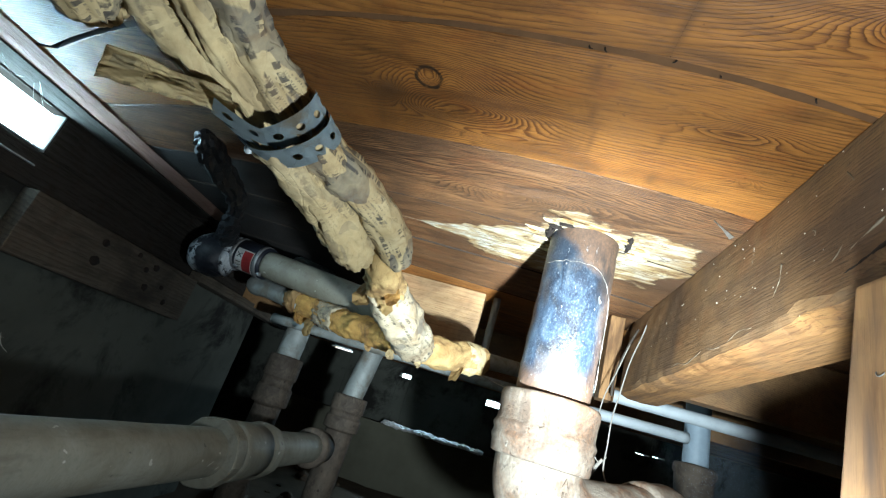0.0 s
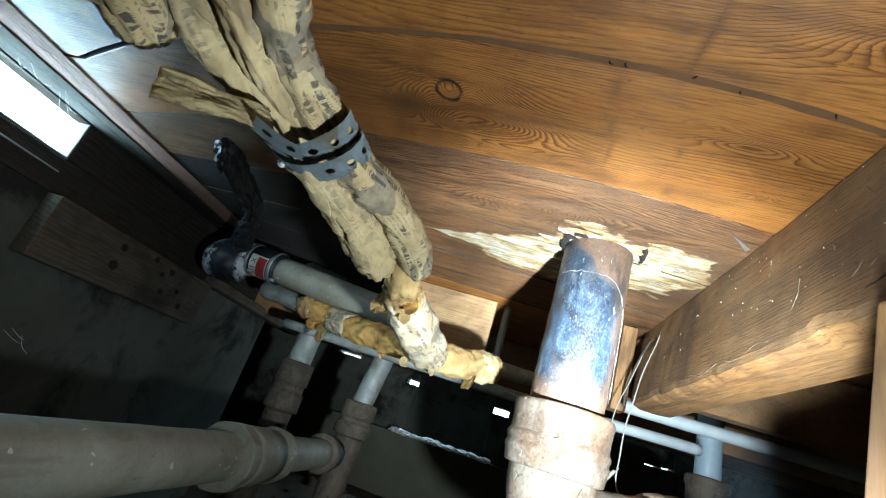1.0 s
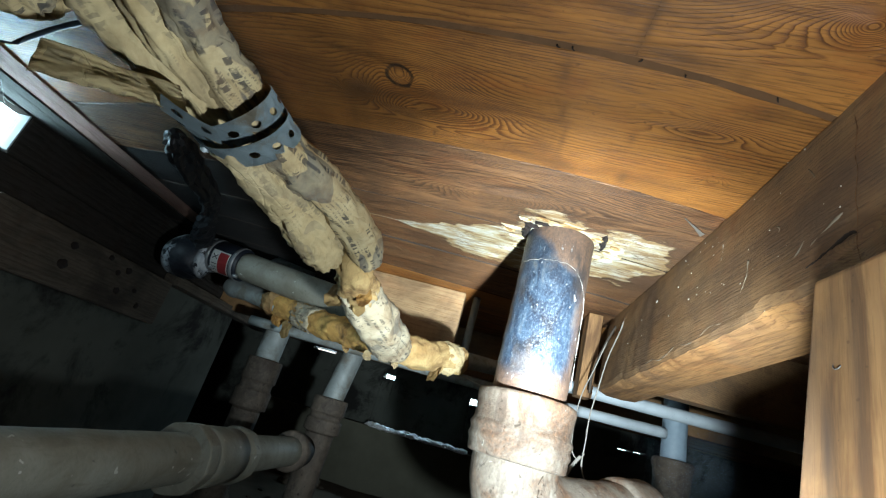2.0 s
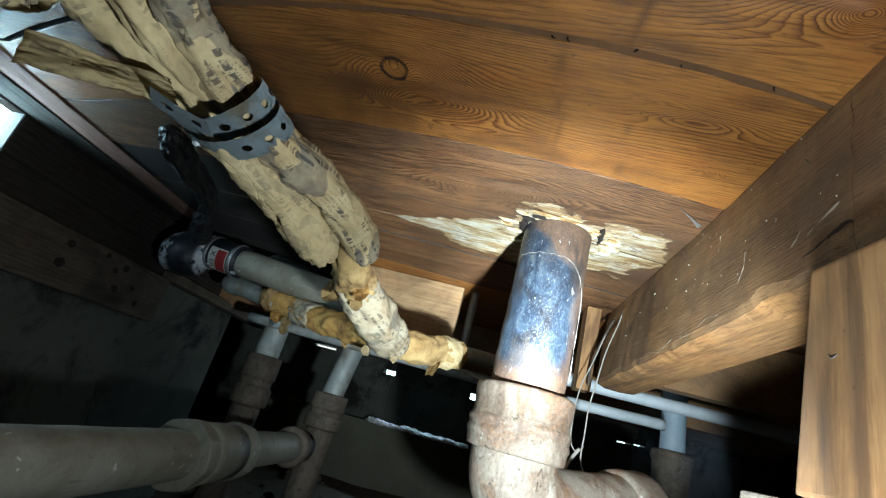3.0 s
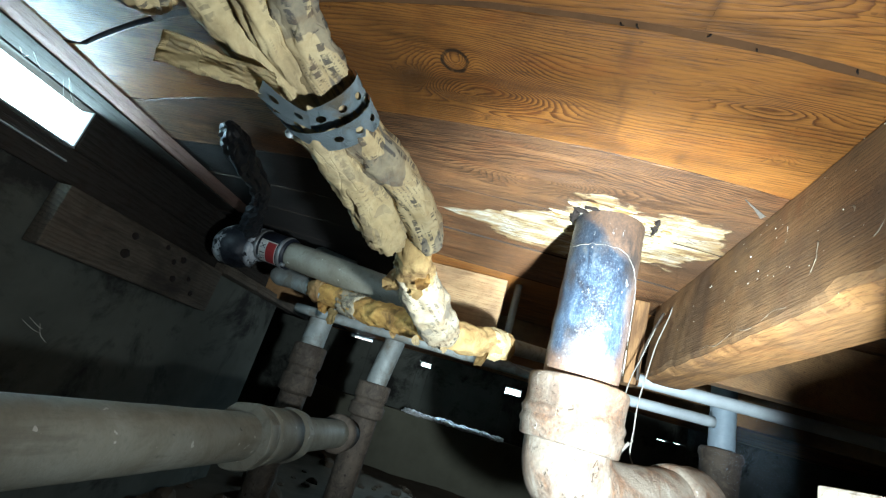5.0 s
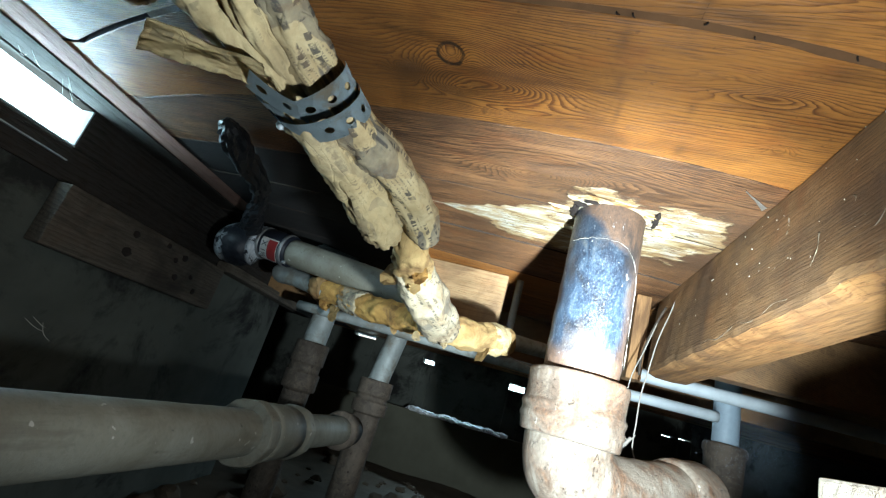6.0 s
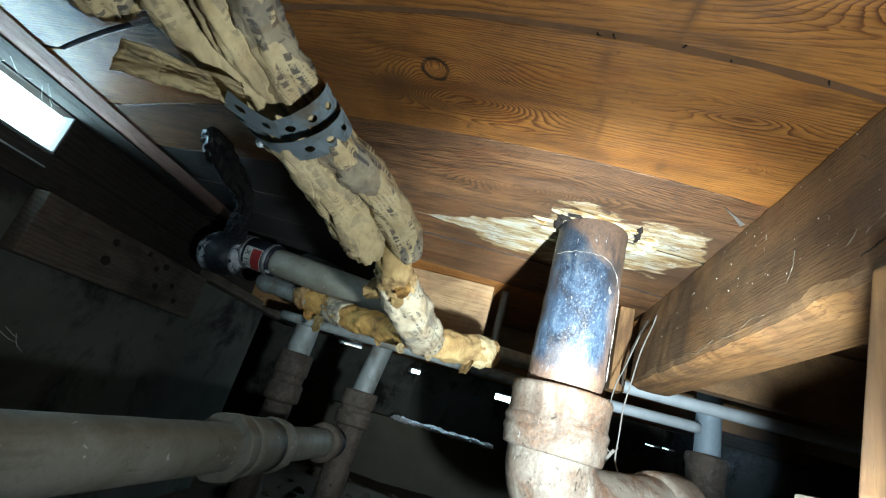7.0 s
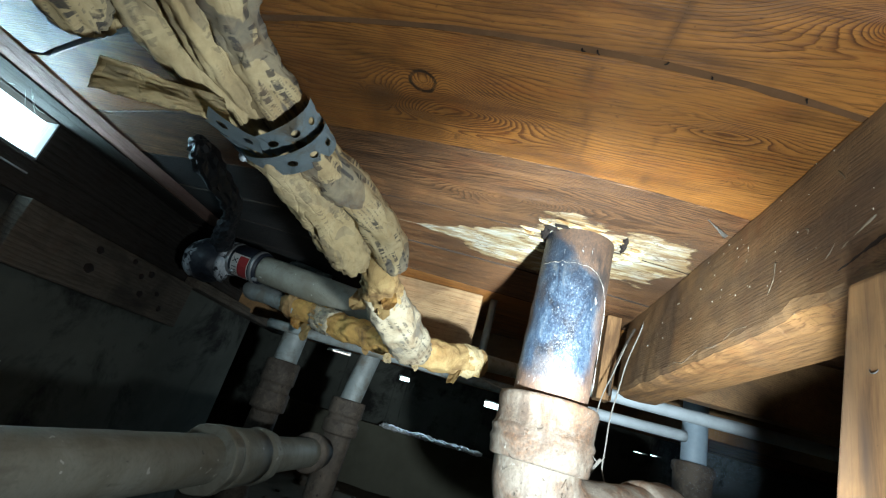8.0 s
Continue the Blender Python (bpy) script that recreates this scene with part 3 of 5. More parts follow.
def tube(bm, pts, seg=24, rough=0.0, scale=40.0, caps=True, wrinkle=0.0, flat=1.0, seed=0.0):
    """A round body along points (x, y, z, r). rough: unevenness of its skin in metres; wrinkle: ridges round it, as of wound paper."""
    uv = bm.loops.layers.uv.verify()
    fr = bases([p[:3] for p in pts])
    rings, length = [], 0.0
    along = []
    for i, ((c, a, b), p) in enumerate(zip(fr, pts)):
        if i:
            length += (Vector(p[:3]) - Vector(pts[i - 1][:3])).length
        along.append(length)
        ring = []
        for j in range(seg):
            w = 2 * math.pi * j / seg
            d = a * math.cos(w) + b * math.sin(w) * flat
            q = c + d * p[3]
            off = 0.0
            if rough:
                off += rough * (noise.noise(q * scale + Vector((seed, 0, 0))) + 0.5 * noise.noise(q * scale * 2.7))
            if wrinkle:
                off += wrinkle * 0.55 * ((length / 0.021 + w / (2 * math.pi) + 0.3 * noise.noise(Vector((length * 12, w, seed)))) % 1.0)
                off += wrinkle * 0.9 * noise.noise(Vector((length * 9 + 4 * w, 5.0 * math.cos(w), 5.0 * math.sin(w) + seed)))
                off += wrinkle * abs(noise.noise(Vector((length * 90 + 2.2 * math.sin(w + seed), w * 0.7, seed))))
                off += wrinkle * 0.8 * noise.noise(Vector((length * 20, 3.5 * math.cos(w), 3.5 * math.sin(w) + seed)))
            ring.append(bm.verts.new(q + d * off))
        rings.append(ring)
    for i in range(len(rings) - 1):
        for j in range(seg):
            k = (j + 1) % seg
            f = bm.faces.new((rings[i][j], rings[i][k], rings[i + 1][k], rings[i + 1][j]))
            r = pts[i][3]
            for lp, (jj, ii) in zip(f.loops, ((j, i), (j + 1, i), (j + 1, i + 1), (j, i + 1))):
                lp[uv].uv = (2 * math.pi * r * jj / seg, along[ii])
    if caps:
        bm.faces.new(rings[0][::-1])
        bm.faces.new(rings[-1])
    bmesh.ops.recalc_face_normals(bm, faces=bm.faces)
    return bm


def straight(a, b, profile, seg=32, rough=0.0, scale=40.0, seed=0.0):
    """A turned body from a to b: profile is rows of (metres from a, radius)."""
    a, b = Vector(a), Vector(b)
    d = (b - a).normalized()
    return tube(bmesh.new(), [(*(a + d * s), r) for s, r in profile], seg, rough, scale, True, 0.0, 1.0, seed)


def pipe(a, b, r, seg=24, rough=0.0006, steps=14):
    n = (Vector(b) - Vector(a)).length
    return straight(a, b, [(n * i / steps, r) for i in range(steps + 1)], seg, rough, 30.0)


# ---------------------------------------------------------------- structure
CEIL = 0.741
WIDE = 0.185


def seam(n, x):
    """The y of the joint below board n at x: old boards, not quite straight or parallel."""
    y0 = 0.298 + WIDE * n
    q = min(max(y0, 0.10), 1.10) - 0.3
    u = min(max(x, -0.70), 0.30)
    return y0 + (0.02 + 0.17 * q) * u + max(0.35 - 0.45 * q, 0.0) * u * u


def build_ceiling():
    bm = bmesh.new()
    rnd = random.Random(4)
    for n in range(-12, 22):
        cuts = [-2.2]
        if n == -1:
            cuts += [-0.95, 0.083, 1.3]
        elif n in (0, 1):
            cuts += [-0.80 - 0.05 * n, 0.9 + 0.2 * n]
        elif n in (2, 3, 4, 5):
            cuts += [-0.40 + 0.02 * n, 0.9 + 0.2 * n]
        else:
            cuts += sorted([rnd.uniform(-1.6, -0.6), rnd.uniform(0.4, 1.6)])
        cuts.append(2.6)
        g0 = 0.0036 if n == 0 else rnd.uniform(0.0004, 0.0010)
        g1 = 0.0036 if n == -1 else rnd.uniform(0.0004, 0.0010)
        dz = rnd.uniform(-0.0012, 0.0012)
        for x0, x1 in zip(cuts, cuts[1:]):
            x0, x1 = x0 + 0.00005, x1 - 0.00005
            steps = max(3, int((x1 - x0) / 0.035))
            rows = []
            for i in range(steps + 1):
                x = x0 + (x1 - x0) * i / steps
                a, b = seam(n, x) + g0, seam(n + 1, x) - g1
                cup = 0.0010 * noise.noise(Vector((x * 3, n * 5.1, 0)))
                z = CEIL + dz + cup
                nib = 0.0012 * noise.noise(Vector((x * 60, n * 3.7, 1.0)))
                rows.append([bm.verts.new(c) for c in ((x, a, z + 0.02), (x, a + nib, z + 0.0012), (x, a + nib + 0.0012, z), (x, (a + b) / 2, z - 0.0006),
                                                       (x, b + nib - 0.0012, z), (x, b + nib, z + 0.0012), (x, b, z + 0.02))])
            for r, s in zip(rows, rows[1:]):
                for j in range(6):
                    # left pieces of boards past the second carry that shade in their colour
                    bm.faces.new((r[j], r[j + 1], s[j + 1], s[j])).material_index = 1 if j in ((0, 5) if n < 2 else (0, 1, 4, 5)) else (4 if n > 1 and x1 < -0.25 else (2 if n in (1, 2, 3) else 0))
            for r in (rows[0], rows[-1]):
                bm.faces.new(r).material_index = 1
    # the tongue that shows in the one wide joint
    rows = []
    for i in range(81):
        x = -0.52 + 1.6 * i / 80
        y, z = seam(0, x), CEIL + 0.0012 + 0.001 * noise.noise(Vector((x * 30, 2, 0)))
        rows.append([bm.verts.new(c) for c in ((x, y - 0.012, z), (x, y + 0.012, z), (x, y + 0.012, z + 0.006), (x, y - 0.012, z + 0.006))])
    for r, s in zip(rows, rows[1:]):
        for j in range(4):
            bm.faces.new((r[j], r[(j + 1) % 4], s[(j + 1) % 4], s[j])).material_index = 3
    bmesh.ops.recalc_face_normals(bm, faces=bm.faces)
    ob = link("ceiling", bm, [M_CEIL, M_EDGE, M_CEIL_DARK, M_TONGUE, M_CEIL_SHADE])
    tagged(ob, "underside of an old fir plank floor", "ceiling", kind="structure")
    bm = box(bmesh.new(), (-2.3, -2.1, CEIL + 0.022), (2.7, 4.5, CEIL + 0.06), 0)
    tagged(link("floor_underlay", bm, M_BACK), "dark layer above the floor planks", "floor", kind="structure")


build_ceiling()


def build_ground():
    bm = bmesh.new()
    nx, ny = 90, 110
    grid = []
    for j in range(ny + 1):
        row = []
        for i in range(nx + 1):
            x, y = -2.3 + 5.0 * i / nx, -2.1 + 6.6 * j / ny
            z = 0.05 * noise.noise(Vector((x * 1.3, y * 1.3, 0))) + 0.018 * noise.noise(Vector((x * 7, y * 7, 2))) + 0.006 * noise.noise(Vector((x * 25, y * 25, 5)))
            row.append(bm.verts.new((x, y, z)))
        grid.append(row)
    for j in range(ny):
        for i in range(nx):
            bm.faces.new((grid[j][i], grid[j][i + 1], grid[j + 1][i + 1], grid[j + 1][i]))
    tagged(link("ground", bm, M_EARTH, smooth=True), "dry dusty earth under the house", "ground", kind="structure")


build_ground()


def wall(name, boxes, label, mat=M_CONCRETE):
    bm = bmesh.new()
    for lo, hi in boxes:
        b2 = box(bmesh.new(), lo, hi, 0.004)
        me = bpy.data.meshes.new("tmp")
        b2.to_mesh(me)
        b2.free()
        bm.from_mesh(me)
        bpy.data.meshes.remove(me)
    return tagged(link(name, bm, mat), label, "wall", kind="structure")


WX = -0.86
# side wall with the open vent high up under the floor
wall("wall_west", [((WX - 0.04, -2.1, -0.1), (WX, 1.58, 0.590))], "grey poured concrete foundation wall")
VENT_Y0, VENT_Y1, VENT_Z0, VENT_Z1 = 0.33, 0.656, 0.656, 0.735
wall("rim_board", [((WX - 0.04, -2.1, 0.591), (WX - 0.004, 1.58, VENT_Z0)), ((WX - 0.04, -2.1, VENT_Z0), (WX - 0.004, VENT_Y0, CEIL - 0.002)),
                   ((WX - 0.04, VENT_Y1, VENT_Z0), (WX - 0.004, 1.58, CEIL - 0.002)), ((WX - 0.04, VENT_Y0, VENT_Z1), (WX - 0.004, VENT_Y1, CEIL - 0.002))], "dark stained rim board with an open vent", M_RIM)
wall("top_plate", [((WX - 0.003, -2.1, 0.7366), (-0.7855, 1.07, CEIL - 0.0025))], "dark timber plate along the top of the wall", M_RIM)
wall("wall_west_far", [((-2.2, 1.45, -0.1), (WX - 0.04, 1.58, CEIL - 0.002)), ((-2.3, 1.45, -0.1), (-2.2, 4.4, CEIL - 0.002))], "dark concrete foundation wall")
wall("wall_east", [((2.5, -2.1, -0.1), (2.6, 4.4, CEIL - 0.002))], "dark concrete foundation wall")
wall("wall_south", [((-2.2, -2.1, -0.1), (2.6, -2.0, CEIL - 0.002))], "dark concrete foundation wall")
VENTS = ((-1.12, -0.95, 0.714, 0.738), (-0.585, -0.505, 0.654, 0.687), (0.020, 0.124, 0.637, 0.681), (0.980, 1.064, 0.623, 0.633), (1.080, 1.154, 0.629, 0.639))
pieces, last = [], -2.2
for x0, x1, z0, z1 in VENTS:
    pieces += [((last, 3.2, -0.1), (x0, 3.32, CEIL - 0.002)), ((x0, 3.2, -0.1), (x1, 3.32, z0)), ((x0, 3.2, z1), (x1, 3.32, CEIL - 0.002))]
    last = x1
pieces.append(((last, 3.2, -0.1), (2.5, 3.32, CEIL - 0.002)))
wall("wall_north", pieces, "far concrete foundation wall with small daylight vents")
bm = box(bmesh.new(), (-2.2, 3.6, 0.2), (2.5, 3.62, 0.735), 0)
tagged(link("backdrop", bm, M_SKYGLOW), "bright daylight beyond the far vents", "daylight", kind="structure")
bm = box(bmesh.new(), (WX - 0.055, 0.25, 0.60), (WX - 0.045, 0.75, 0.738), 0)
tagged(link("backdrop_side", bm, M_SKYGLOW), "bright daylight beyond the side vent", "daylight", kind="structure")
# low concrete footing, with debris along its top
wall("footing", [((-1.2, 2.90, -0.1), (0.55, 3.10, 0.345))], "low grey concrete footing across the crawl space", M_FOOTING)


# ---------------------------------------------------------------- joists, beams, post
def joist():
    j = thing("floor_joist", "rough sawn brown floor joist with chipped lower edge", "joist")
    bm = bmesh.new()
    x0, x1 = 0.0, 0.078
    n = 150
    rows = []
    prof = 14
    for i in range(n + 1):
        y = 0.00 + 1.02 * i / n
        face = 0.226 + 0.052 * (1 - math.exp(-y / 0.42))
        low = 0.588 - 0.012 * (y - 0.3)
        chip = max(0.0, noise.noise(Vector((y * 11, 3.0, 0)))) * 0.018 + 0.004 + 0.004 * noise.noise(Vector((y * 47, 8.0, 0)))
        ring = []
        outline = [(0.002, CEIL - 0.001), (0.0, 0.71), (-0.002, 0.67), (-0.004, 0.63), (-0.004, low + 0.010 + chip), (-0.002 + chip * 0.2, low + 0.002 + 0.8 * chip), (0.010 + chip, low),
                   (0.045, low - 0.001), (x1 - 0.006, low + 0.001), (x1, low + 0.008), (x1, 0.66), (x1, CEIL - 0.001)]
        for k, (dx, z) in enumerate(outline):
            p = Vector((face + dx, y, z))
            p += Vector((1, 0, 0.6)) * 0.0016 * noise.noise(p * 30 + Vector((k, 0, 0)))
            ring.append(bm.verts.new(p))
        rows.append(ring)
    for r, s in zip(rows, rows[1:]):
        for k in range(len(r)):
            m = (k + 1) % len(r)
            bm.faces.new((r[k], r[m], s[m], s[k])).material_index = 1 if k in (5, 6, 7, 8) else 0
    bm.faces.new(rows[0])
    bm.faces.new(rows[-1])
    bmesh.ops.recalc_face_normals(bm, faces=bm.faces)
    part("timber", bm, [M_JOIST, M_JOIST_RAW], j, smooth=False)

    def mark(name, pts, mat, label, flat=1.0):
        """A shallow ridge or split that follows the face; pts are (y, z, half width)."""
        rows = [(0.226 + 0.052 * (1 - math.exp(-y / 0.42)) - 0.004 * min(1.0, max(0.0, (0.72 - z) / 0.09)) + (0.5 if mat in (M_SCRAPE, M_FLECK) else 0.8) * r, y, z, r) for y, z, r in pts]
        part(name, tube(bmesh.new(), smooth_path(rows, 5), 10, 0.0004, 200, True, 0.0, flat), mat, j, label)

    mark("split", [(0.400, 0.611, 0.0003), (0.385, 0.612, 0.0008), (0.354, 0.614, 0.0016), (0.334, 0.617, 0.0032), (0.318, 0.620, 0.0040), (0.306, 0.622, 0.0026), (0.300, 0.620, 0.0006)], M_DARKHOLE, "dark open split")
    mark("shard", [(0.350, 0.631, 0.0003), (0.346, 0.633, 0.0012), (0.336, 0.636, 0.0007), (0.329, 0.638, 0.0014), (0.320, 0.641, 0.0020), (0.313, 0.643, 0.0004)], M_SCRAPE, "pale torn wood shard")
    crack = [(0.299 + 0.0012 * math.sin(i * 2.1), 0.735 - 0.0125 * i, 0.00022 + 0.00012 * math.sin(i * 1.3)) for i in range(12)]
    mark("butt_joint", crack, M_TONGUE, "thin brown butt joint")
    mark("chip", [(0.511, 0.707, 0.0002), (0.5105, 0.703, 0.0010), (0.510, 0.698, 0.0003)], M_FLECK, "pale plaster chip")
    mark("chip", [(0.536, 0.7015, 0.0003), (0.534, 0.701, 0.0012), (0.532, 0.7005, 0.0003)], M_FLECK, "pale plaster chip")
    mark("chip", [(0.512, 0.690, 0.0002), (0.512, 0.686, 0.0006), (0.513, 0.683, 0.0002)], M_SCRAPE, "pale plaster chip")
    mark("gouge", [(0.450, 0.660, 0.0007), (0.4505, 0.650, 0.0004), (0.451, 0.642, 0.0003), (0.456, 0.634, 0.0004), (0.461, 0.627, 0.0001)], M_SCRAPE, "tan scraped gouge")
    mark("chip", [(0.401, 0.6745, 0.0004), (0.398, 0.673, 0.0015), (0.3965, 0.670, 0.0009), (0.397, 0.667, 0.0003)], M_SCRAPE, "pale plaster chip")
    mark("chip", [(0.358, 0.641, 0.0004), (0.361, 0.638, 0.0012), (0.365, 0.634, 0.0010), (0.372, 0.630, 0.0002)], M_SCRAPE, "pale plaster chip")
    trail = [(0.50 + 0.03 * i, 0.604 + 0.004 * math.sin(i * 1.9) - 0.001 * i, 0.0005 + 0.0002 * math.sin(i * 2.3)) for i in range(9)]
    mark("worm_trail", trail, M_SCRAPE, "thin pale worm trail")
    mark("gouge", [(0.356, 0.710, 0.0004), (0.348, 0.699, 0.0010), (0.344, 0.688, 0.0004)], M_SCRAPE, "tan scraped gouge")
    return j


joist()

p = thing("post", "pale squared timber post under the joist", "post")
bm = beam_mesh((0.2305, 0.245, 0.436), (0.322, 0.335, 0.583), 0.003, 0.0, 0)
for v in bm.verts:
    v.co.y -= 0.019 * (v.co.z - 0.436) / 0.147
    v.co.x += 0.0012 * noise.noise(v.co * 25)
part("shaft", bm, M_POST, p, smooth=False)
crack = [(0.2322, 0.274 + 0.0007 * math.sin(i * 1.7), 0.581 - 0.006 * i, 0.0005 + 0.0001 * math.sin(i * 2.3)) for i in range(14)]
part("split", tube(bmesh.new(), smooth_path(crack, 3), 8, 0.0003, 200), M_DARKHOLE, p, "dark drying split")
staple = [(0.2322, 0.3005, 0.5245, 0.0004), (0.2300, 0.3000, 0.5200, 0.0004), (0.2298, 0.2975, 0.5180, 0.0004), (0.2300, 0.2945, 0.5190, 0.0004), (0.2322, 0.2935, 0.5225, 0.0004)]
part("staple", tube(bmesh.new(), smooth_path(staple, 4), 8), M_CLAMP, p, "small bright wire staple")
b = thing("post_block", "pale weathered timber block under the post", "block")
part("block", beam_mesh((0.2415, 0.235, 0.330), (0.40, 0.418, 0.434), 0.003, 0.0, 0), M_BLOCK, b, smooth=False)
wall("pier", [((0.228, 0.22, -0.1), (0.42, 0.43, 0.328))], "concrete pier pad under the post block")


def beam(lo, hi, label, mat=M_BEAM, name="cross_beam", category="beam"):
    t = thing(name, label, category)
    part("timber", beam_mesh(lo, hi, 0.003, 0.0, 0), mat, t, smooth=False)
    return t


beam((-0.30, 1.075, 0.600), (-0.052, 1.113, CEIL - 0.003), "pale fir blocking beam under the floor planks")
beam((-1.9, 1.46, 0.600), (2.4, 1.50, CEIL - 0.003), "dark brown cross beam behind the pipes", M_JOIST)
beam((0.36, 0.98, 0.605), (2.4, 1.02, CEIL - 0.003), "brown cross beam beyond the joist", M_JOIST)
strip = thing("nailing_strip", "narrow fir nailing strip along the wall", "strip")
bm = bmesh.new()
ends = [[bm.verts.new(c) for c in ((-0.785, y, 0.7372), (-0.757, y, 0.7366), (-0.726, y, 0.7386), (-0.726, y, 0.7390), (-0.785, y, 0.7390))] for y in (-1.9, 1.05)]
for k in range(5):
    bm.faces.new((ends[0][k], ends[0][(k + 1) % 5], ends[1][(k + 1) % 5], ends[1][k]))
for e in ends:
    bm.faces.new(e)
bmesh.ops.recalc_face_normals(bm, faces=bm.faces)
part("timber", bm, M_STRIP, strip, smooth=False)
ledger = beam((WX + 0.001, 0.655, 0.472), (WX + 0.036, 1.156, 0.588), "old grey-brown board with dark knot holes", M_OLD, "ledger_board", "board")
for hy, hz, hr in ((0.831, 0.562, 0.011), (0.828, 0.521, 0.014), (0.930, 0.574, 0.008), (0.967, 0.551, 0.009), (0.994, 0.565, 0.011), (0.988, 0.515, 0.011), (1.04, 0.53, 0.008), (1.07, 0.50, 0.009)):
    bm = bmesh.new()
    for v in bmesh.ops.create_icosphere(bm, subdivisions=2, radius=1.0)["verts"]:
        q = v.co * (1 + 0.4 * noise.noise(v.co * 2 + Vector((hy * 50, 0, 0))))
        v.co = Vector((WX + 0.0355 + q.x * 0.0025, hy + q.y * hr, hz + q.z * hr * 0.8))
    part("knot_hole", bm, M_DARKHOLE, ledger)
beam((WX + 0.001, 1.158, 0.585), (WX + 0.05, 1.76, 0.612), "pale narrow ledge strip on the foundation wall", M_OLD, "ledge_strip", "strip")
beam((0.222, 0.985, 0.560), (0.252, 1.03, CEIL - 0.004), "short upright fir batten at the joist end", M_POST, "batten", "batten")


# ---------------------------------------------------------------- main soil pipe
def soil_pipe():
    t = thing("soil_pipe", "blue-black enamelled cast iron soil pipe rising through the floor", "pipe")
    X, Y = 0.093, 0.676
    part("pipe", straight((X + 0.003, Y, 0.758), (X, Y, 0.48), [(0.278 * i / 40, 0.0516 + 0.0002 * math.sin(i)) for i in range(41)], 64, 0.0008, 35), M_IRON, t)
    hub = [(0.0, 0.0530), (0.0006, 0.0640), (0.002, 0.0665), (0.006, 0.0680), (0.013, 0.0678), (0.018, 0.0668), (0.030, 0.0662), (0.041, 0.0664), (0.044, 0.0680), (0.0475, 0.0697), (0.051, 0.0690), (0.054, 0.0676),
           (0.058, 0.0676), (0.062, 0.0692), (0.066, 0.0688), (0.069, 0.0668), (0.080, 0.0660), (0.0835, 0.0650), (0.085, 0.0600), (0.0852, 0.0560)]
    part("hub", straight((X, Y, 0.494), (X, Y, 0.40), hub, 64, 0.0006, 60), M_HUB, t, "rusty cast iron hub with a raised double ring")
    pts = [(X, Y, 0.4220, 0.0565), (X, Y, 0.403, 0.0572), (X + 0.003, Y + 0.002, 0.386, 0.0580), (X + 0.014, Y + 0.009, 0.3705, 0.0575), (X + 0.038, Y + 0.025, 0.3605, 0.0550),
           (X + 0.075, Y + 0.049, 0.3600, 0.0505), (X + 0.115, Y + 0.077, 0.3650, 0.0485), (X + 0.165, Y + 0.113, 0.3730, 0.048), (X + 0.19, Y + 0.132, 0.3770, 0.048)]
    part("bend", tube(bmesh.new(), smooth_path(pts, 6), 44, 0.0012, 25), M_HUB, t, "rust-stained iron bend")
    curve = bpy.data.curves.new("cast_letters", "FONT")
    curve.body, curve.size, curve.align_x, curve.align_y, curve.extrude = "A\nP", 0.0155, "CENTER", "CENTER", 0.0016
    flat = bpy.data.objects.new("cast_letters", curve)
    me = bpy.data.meshes.new_from_object(flat)
    bpy.data.objects.remove(flat)
    for v in me.vertices:
        w = radians(-58) + v.co.x / 0.057
        v.co = Vector((X + math.cos(w) * (0.0574 + v.co.z), Y + math.sin(w) * (0.0574 + v.co.z), 0.3900 + v.co.y))
    me.materials.append(M_HUB)
    new("cast_letters", me).parent = t
    rim = []
    for i in range(26):
        a = radians(-158 + 5.6 * i)
        z = 0.684 + 0.003 * noise.noise(Vector((i * 0.8, 4, 0))) - 0.050 * max(0.0, (i - 13) / 12) ** 2
        rim.append((X + 0.002 + 0.0522 * math.cos(a), Y + 0.0522 * math.sin(a), z, 0.0004 + 0.0007 * noise.noise(Vector((i * 0.7, 0, 0)))))
    for k in range(10):
        a = radians(-14 + 2.0 * math.sin(k))
        rim.append((X + 0.002 + 0.0522 * math.cos(a), Y + 0.0522 * math.sin(a), 0.630 - 0.0125 * k, 0.0004 + 0.0004 * math.sin(k * 1.9)))
    part("film_edge", tube(bmesh.new(), smooth_path(rim, 3), 8, 0.0005, 150), M_WIRE, t, "pale peeling edge of old film")
    return t


soil_pipe()
t = thing("drain_run", "dusty rust-brown iron drain pipe leaving the bend", "pipe")
part("collar", straight((0.262, 0.792, 0.372), (0.318, 0.836, 0.379), [(0, 0.047), (0.001, 0.053), (0.006, 0.0565), (0.022, 0.0575), (0.040, 0.056), (0.062, 0.0575), (0.068, 0.054), (0.071, 0.046)], 44, 0.0012), M_HUB, t)
part("pipe", pipe((0.312, 0.831, 0.378), (0.50, 0.98, 0.25), 0.042, 32, 0.001), M_RUST, t)


